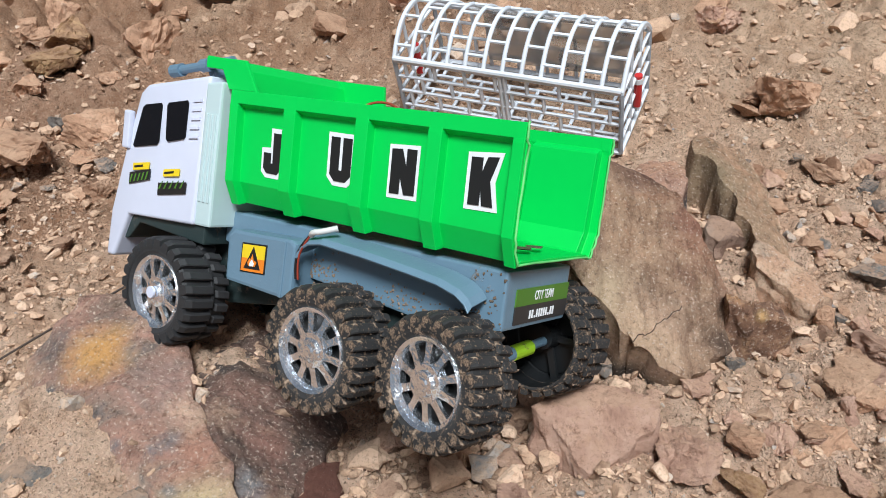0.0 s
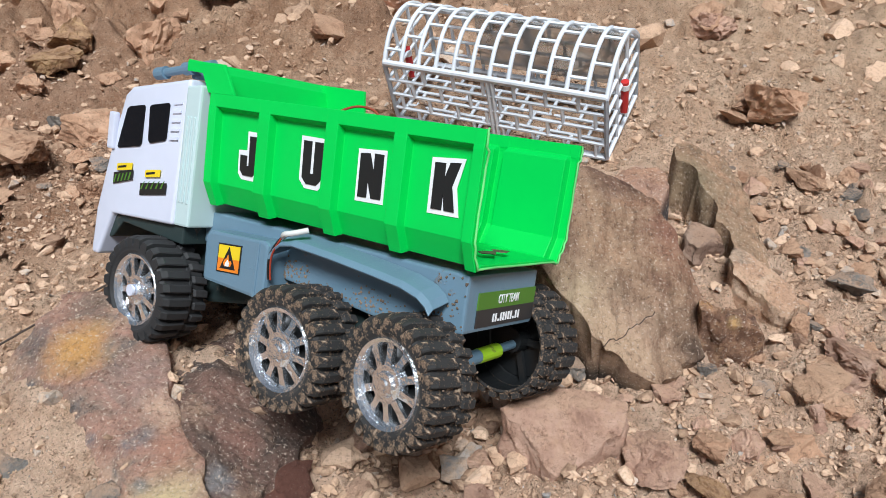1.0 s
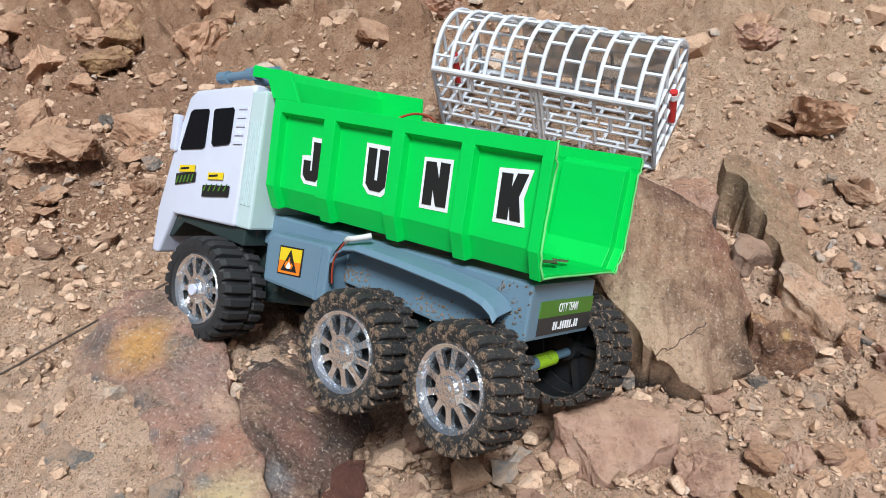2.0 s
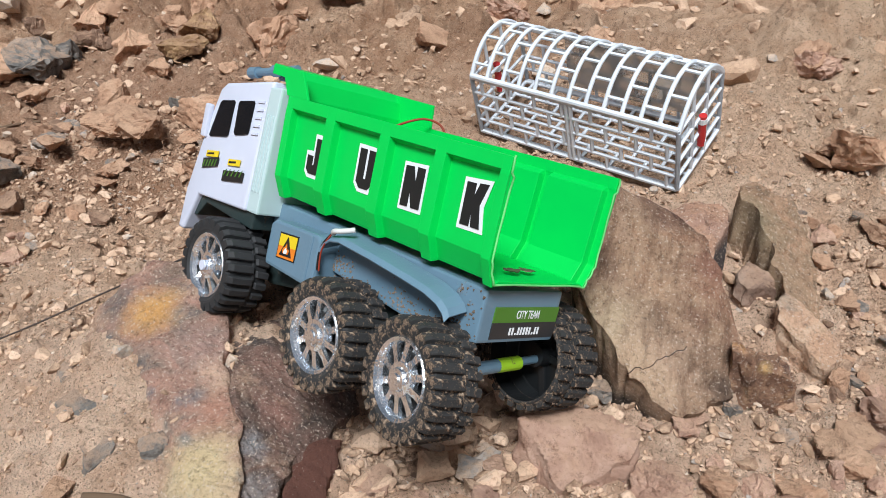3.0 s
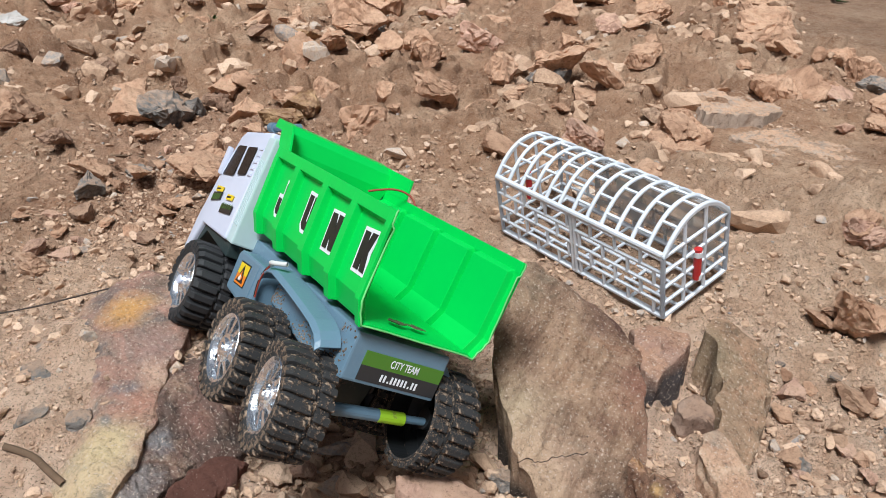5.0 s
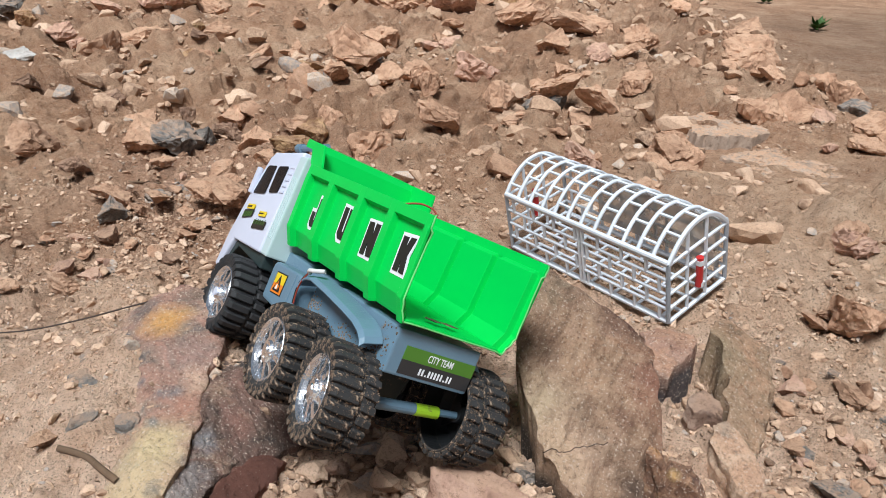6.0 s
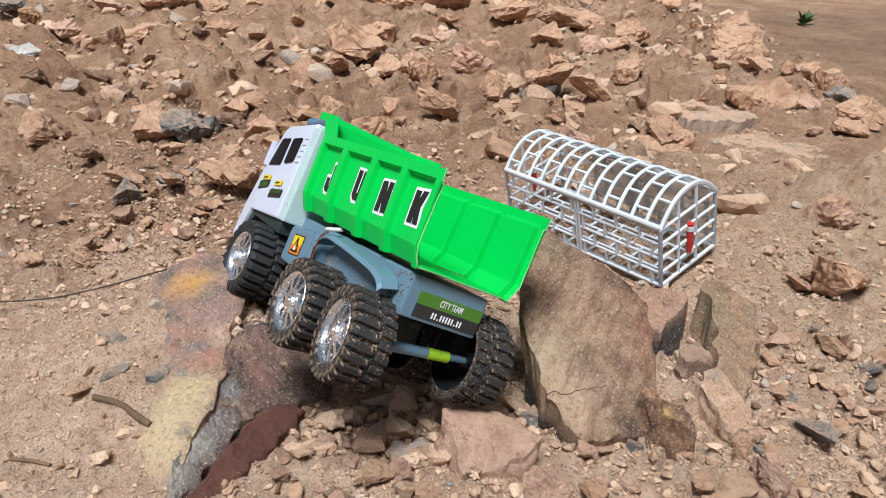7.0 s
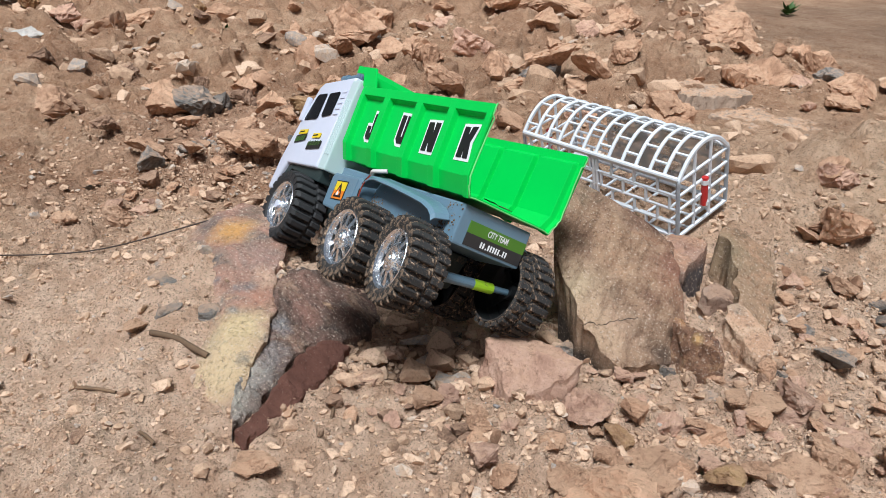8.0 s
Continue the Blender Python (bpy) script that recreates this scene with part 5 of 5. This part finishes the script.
for x, z in arch:
    rr.append([bm.verts.new((x, both(-0.0245), z + 0.0024)), bm.verts.new((x, both(-0.0140), z)), bm.verts.new((x, both(-0.0115), z - 0.0024))])
for p, q in zip(rr, rr[1:]):
    for i in range(2):
        bm.faces.new((p[i], p[i + 1], q[i + 1], q[i]))
fender = part("fender", bm, BLUEGREY, truck, "long blue-grey fender over the rear wheels")
sol = fender.modifiers.new("thickness", "SOLIDIFY")
sol.thickness = 0.0014


rnd = random.Random(11)
spots = [(rnd.gauss(0.080, 0.006), -0.0254, rnd.gauss(0.029, 0.003)) for _ in range(90)] + [(rnd.gauss(-0.004, 0.0022), -0.0254, rnd.uniform(0.024, 0.040)) for _ in range(80)]
spots += [(rnd.gauss(0.030, 0.012), -0.0254, rnd.gauss(0.026, 0.003)) for _ in range(110)] + [(rnd.uniform(-0.021, -0.005), -0.0254, rnd.uniform(0.026, 0.049)) for _ in range(45)]
tagged(part("mud", crumbs("mud", spots, 0.0002, 0.0007, 5), MUDCLOD, truck, "splashes of dried mud on the chassis"), kind="stuff")


def scuff(x, y, r, seed):
    bm = bmesh.new()
    rn = random.Random(seed)
    f = bm.faces.new([bm.verts.new((x + 1.3 * r * rn.uniform(0.4, 0.9) * math.cos(j * 0.63), y + 1.7 * r * rn.uniform(0.4, 1.0) * math.sin(j * 0.63), 0.0557)) for j in range(10)])
    bmesh.ops.triangulate(bm, faces=[f])
    r2 = bmesh.ops.extrude_face_region(bm, geom=list(bm.faces))
    for g in r2["geom"]:
        if isinstance(g, bmesh.types.BMVert):
            g.co.z += 0.00025
    part("scuff", bm, SCUFF, bed, "dark scuffed patch on the bed's floor")


SCUFF = plastic("scuffed_mud", (0.10, 0.12, 0.05), 0.9, 0.5, 200, 0.5)
scuff(-0.017, -0.044, 0.0042, 1)
scuff(-0.016, -0.056, 0.0040, 2)
# rear label
def rear_plate(y0, y1, z0, z1, x):
    bm = bmesh.new()
    return box(bm, x - 0.0003, x + 0.0003, y0, y1, z0, z1)


part("rear_label", rear_plate(-0.0798, -0.0335, 0.0352, 0.0425, -0.0209), STICKGREEN, chassis, "green upper half of the label")
part("rear_label", rear_plate(-0.0798, -0.0335, 0.0275, 0.0352, -0.0210), LABELGREY, chassis, "dark lower half of the label")


def lettering(text, size, width, material, parent, m, label):
    cu = bpy.data.curves.new(text, "FONT")
    cu.body, cu.size, cu.align_x, cu.align_y, cu.extrude, cu.offset = text, size, "CENTER", "CENTER", 0.0001, 0.00004
    tmp = bpy.data.objects.new("print", cu)
    me = bpy.data.meshes.new_from_object(tmp)
    bpy.data.objects.remove(tmp)
    me.name = "print"
    me.transform(m @ Matrix.Diagonal((width, 1, 1, 1)))
    me.materials.clear()
    me.materials.append(material)
    return part("print", me, material, parent, label)


TO_REAR = Matrix(((0, 0, -1, 0), (-1, 0, 0, 0), (0, 1, 0, 0), (0, 0, 0, 1)))
lettering("CITY TEAM", 0.0056, 0.60, STICKWHITE, chassis, Matrix.Translation((-0.0214, -0.0570, 0.0388)) @ TO_REAR, "white printed words")
for k, w in enumerate((2.1, 2.0, 0.6, 2.0, 2.0, 1.9, 1.9, 1.9, 1.1, 1.9, 1.9)):
    y = -0.0465 - 0.00205 * k
    part("bar_of_print", rear_plate(y - 0.0006, y + 0.0004 * (w / 2.1), 0.0292, 0.0292 + (0.0036 if w > 1.5 else 0.0010), -0.0213), STICKWHITE, chassis)

# running gear
bm = bmesh.new()
rod(bm, (-0.0036, -0.020, 0.003), (-0.0075, -0.092, 0.0095), 0.0022, 12)
rod(bm, (-0.0044, -0.036, 0.0042), (-0.0060, -0.064, 0.0068), 0.0034, 14)
part("axle", bm, BLUEGREY, truck, "grey-blue rear axle")
bm = bmesh.new()
rod(bm, (-0.0060, -0.064, 0.0068), (-0.0068, -0.079, 0.0080), 0.0036, 14)
rod(bm, (-0.0040, -0.028, 0.0036), (-0.0044, -0.036, 0.0042), 0.0036, 14)
part("axle_sleeve", bm, LIME, truck, "lime green axle sleeves")
bm = bmesh.new()
rod(bm, (0.0545, -0.020, 0.0012), (0.0545, -0.082, 0.002), 0.0022, 12)
rod(bm, (0.167, -0.020, 0.001), (0.167, -0.082, 0.001), 0.0022, 12)
part("axle", bm, DARKGREY, truck, "dark axles")
bm = bmesh.new()
prism(bm, [(0.012, 0.020), (0.075, 0.022), (0.070, -0.006), (0.050, -0.010), (0.020, -0.004)], -0.068, -0.034, 0.002)
prism(bm, [(0.10, 0.03), (0.20, 0.035), (0.19, 0.002), (0.15, -0.004), (0.11, 0.004)], -0.068, -0.032, 0.002)
part("gearbox", bm, DARKGREY, truck, "dark green gearbox under the chassis")
bm = bmesh.new()
box(bm, -0.004, 0.008, -0.0262, -0.0235, 0.012, 0.024, 0.0008)
part("bracket", bm, BLUEGREY, truck)
tube("cable_sleeve", [(0.0765, -0.0130, 0.0470), (0.0745, -0.0105, 0.0488), (0.0690, -0.0115, 0.0500), (0.0640, -0.0160, 0.0525)], 0.0014, SHEET, "white taped end of a cable", parent=truck)
tube("cable", [(0.0770, -0.0125, 0.0465), (0.0800, -0.0120, 0.0420), (0.0835, -0.0125, 0.0340), (0.0830, -0.0140, 0.0250)], 0.0005, STICKDULLRED, "red wire", parent=truck)
tube("cable", [(0.0775, -0.0128, 0.0465), (0.0812, -0.0120, 0.0420), (0.0850, -0.0125, 0.0340), (0.0845, -0.0140, 0.0250)], 0.0006, STICKBLACK, "black wire", parent=truck)
tube("cable", [(0.097, both(-0.0095), 0.1020), (0.101, both(-0.0105), 0.1095), (0.106, both(-0.0160), 0.1130), (0.111, both(-0.0260), 0.1115), (0.114, both(-0.0380), 0.1040)], 0.0007, STICKDULLRED, "red wire over the bed's far side", parent=truck)


# ---- the wire cage ----
CX = Vector((0.909, -0.415, 0.004)).normalized()
CZ = Vector((-0.20, -0.27, 0.95))
CY = CZ.cross(CX).normalized()
CZ = CX.cross(CY)
cage = new("wire_cage")
cage.matrix_world = Matrix(((CX.x, CY.x, CZ.x, -0.029), (CX.y, CY.y, CZ.y, 0.578), (CX.z, CY.z, CZ.z, 0.169), (0, 0, 0, 1)))
tagged(cage, "white plastic cage with an arched barred roof, standing on dry earth", "cage")
CL, CW, CH, CR = 0.176, 0.074, 0.055, 0.022
BAR = 0.00145


def roof_at(v):
    """Height of the arch at v across the cage."""
    u = 2 * v / CW - 1
    return CH + CR * (1 - abs(u) ** 2.2)


def bars(name, frame_bars, inner, label):
    bm = bmesh.new()
    for a, b in frame_bars:
        rod(bm, a, b, BAR * 1.25, 6)
    p = part(name, bm, CAGEWHITE, cage, label)
    for a, b in inner:
        part("bar", rod(bmesh.new(), a, b, BAR, 6), CAGEWHITE, p)
    return p


def wall_bars(put, length, rows, step):
    inner = []
    for k in range(1, len(rows) - 1):
        inner.append((put(0, rows[k]), put(length, rows[k])))
    for k in range(len(rows) - 1):
        n = int(length / step)
        for j in range(n):
            x = (j + (0.35 if k % 2 else 0.85)) * step
            if x < length - 0.004:
                inner.append((put(x, rows[k]), put(x, rows[k + 1])))
    return inner


LEVELS = [0.0, 0.013, 0.027, 0.041, CH]
for y, nm in ((0.0, "front_panel"), (CW, "back_panel")):
    def put(x, z, y=y):
        return (x, y, z)
    edge = [(put(0, 0), put(CL, 0)), (put(0, CH), put(CL, CH)), (put(0, 0), put(0, CH)), (put(CL, 0), put(CL, CH)), (put(CL / 2 - 0.0018, 0), put(CL / 2 - 0.0018, CH)), (put(CL / 2 + 0.0018, 0), put(CL / 2 + 0.0018, CH))]
    bars(nm, edge, wall_bars(put, CL, LEVELS, 0.0245), "white barred side panel")
bars("floor_panel", [((0, 0.002, 0), (CL, 0.002, 0)), ((0, CW - 0.002, 0), (CL, CW - 0.002, 0))], wall_bars(lambda x, v: (x, v, 0.0005), CL, [0, 0.0175, 0.035, 0.0525, CW], 0.0245), "white barred floor")
for x, nm in ((0.0, "end_panel"), (CL, "end_panel")):
    arc = [(x, v, roof_at(v)) for v in np.linspace(0, CW, 13)]
    edge = [((x, 0, 0), (x, CW, 0)), ((x, 0, 0), (x, 0, CH)), ((x, CW, 0), (x, CW, CH))] + list(zip(arc, arc[1:]))
    inner = [((x, 0, z), (x, CW, z)) for z in (0.013, 0.027, 0.041, CH)] + [((x, v, 0), (x, v, roof_at(v))) for v in (0.0235, 0.0470)]
    bars(nm, edge, inner, "white barred end panel with an arched top")
roof = part("roof_edge", rod(rod(bmesh.new(), (0, 0, CH + 0.002), (CL, 0, CH + 0.002), 0.0022, 8), (0, CW, CH + 0.002), (CL, CW, CH + 0.002), 0.0022, 8), CAGEWHITE, cage, "white edge rails of the roof")
RIBS = 13
rib_x = [CL * k / (RIBS - 1) for k in range(RIBS)]
for k, x in enumerate(rib_x):
    tube("roof_rib", [(x, v, roof_at(v) + 0.001) for v in np.linspace(0, CW, 15)], 0.0017, CAGEWHITE, parent=roof, poly=True)
    if k < RIBS - 1:
        for f in ((0.22, 0.52, 0.80) if k % 2 else (0.10, 0.37, 0.66, 0.92)):
            v = f * CW
            part("bar", rod(bmesh.new(), (x, v, roof_at(v) + 0.001), (rib_x[k + 1], v, roof_at(v) + 0.001), 0.0014, 6), CAGEWHITE, roof)
bm = bmesh.new()
arc = [(CW + 0.0 - 0.0025 - 0.0 * k, z) for k, z in enumerate((0.010, 0.030, CH))] + [(v, roof_at(v) - 0.0022) for v in (CW - 0.006, CW - 0.014, CW - 0.024)]
cols = [[bm.verts.new((x, v, z)) for v, z in arc] for x in (0.045, 0.10, CL - 0.004)]
for p, q in zip(cols, cols[1:]):
    for i in range(len(arc) - 1):
        bm.faces.new((p[i], p[i + 1], q[i + 1], q[i]))
film_sheet = part("plastic_sheet", bm, FILM, cage, "dirty clear plastic sheet inside the back")
sol = film_sheet.modifiers.new("thickness", "SOLIDIFY")
sol.thickness = 0.0006
for x in (CL + 0.002, -0.002):
    latch = part("latch", rod(bmesh.new(), (x, 0.036, 0.016), (x, 0.037, 0.043), 0.0030, 12), STICKRED, cage, "red latch with white patches")
    bm = bmesh.new()
    for z, r in ((0.0385, 0.0034), (0.0175, 0.0033)):
        rod(bm, (x, 0.0368, z - 0.0022), (x, 0.0370, z + 0.0022), r, 12)
    part("latch_band", bm, STICKWHITE, latch, "white bands")

# ---- cord, sticks and weeds ----
tube("cord", [(-0.160, 0.330, 0.182), (-0.188, 0.314, 0.172), (-0.225, 0.297, 0.156), (-0.262, 0.281, 0.139), (-0.310, 0.262, 0.121), (-0.40, 0.225, 0.109), (-0.60, 0.14, 0.098), (-0.95, -0.01, 0.08)], 0.0006, CORD, "thin dark cord tied to the truck's front", "cord")
tube("stick", [(-0.157, 0.180, 0.131), (-0.140, 0.184, 0.1315), (-0.125, 0.181, 0.130), (-0.109, 0.179, 0.129)], 0.0021, WOOD, "short dry brown stick on sandy earth", "stick")
for a, b in (((-0.168, 0.128), (-0.142, 0.134)), ((-0.03, 0.205), (-0.022, 0.188)), ((-0.108, 0.118), (-0.09, 0.11)), ((-0.50, 0.56), (-0.47, 0.58))):
    za, zb = (float(ground_z(*p)) + 0.0015 for p in (a, b))
    tube("twig", [(*a, za), ((a[0] + b[0]) / 2, (a[1] + b[1]) / 2 + 0.001, (za + zb) / 2 + 0.001), (*b, zb)], 0.0011, WOOD, "thin dry twig on the earth", "twig")


def weed(x, y, size, leaves, seed):
    rnd = random.Random(seed)
    bm = bmesh.new()
    for _ in range(leaves):
        a, el, l = rnd.uniform(0, 6.28), rnd.uniform(0.3, 1.2), size * rnd.uniform(0.5, 1.0)
        d = Vector((math.cos(a) * math.cos(el), math.sin(a) * math.cos(el), math.sin(el)))
        s = Vector((-math.sin(a), math.cos(a), 0)) * l * 0.18
        b0 = d * l * 0.15
        pts = [b0, b0 + d * l * 0.45 + s, b0 + d * l + Vector((0, 0, -0.15 * l)), b0 + d * l * 0.45 - s]
        mid = b0 + d * l * 0.5 + Vector((0, 0, 0.04 * l))
        vs = [bm.verts.new(p) for p in pts]
        c = bm.verts.new(mid)
        for i in range(4):
            bm.faces.new((vs[i], vs[(i + 1) % 4], c))
    me = finish(bm, "weed")
    me.materials.append(LEAF)
    ob = new("weed", me)
    ob.location = (x, y, float(ground_z(x, y)))
    tagged(ob, "small green weed on sandy earth", "weed")


weed(0.147, 2.39, 0.05, 26, 1)
weed(-0.056, 3.12, 0.06, 26, 2)
weed(-0.25, 2.95, 0.03, 14, 3)
weed(-0.73, 0.98, 0.018, 10, 4)
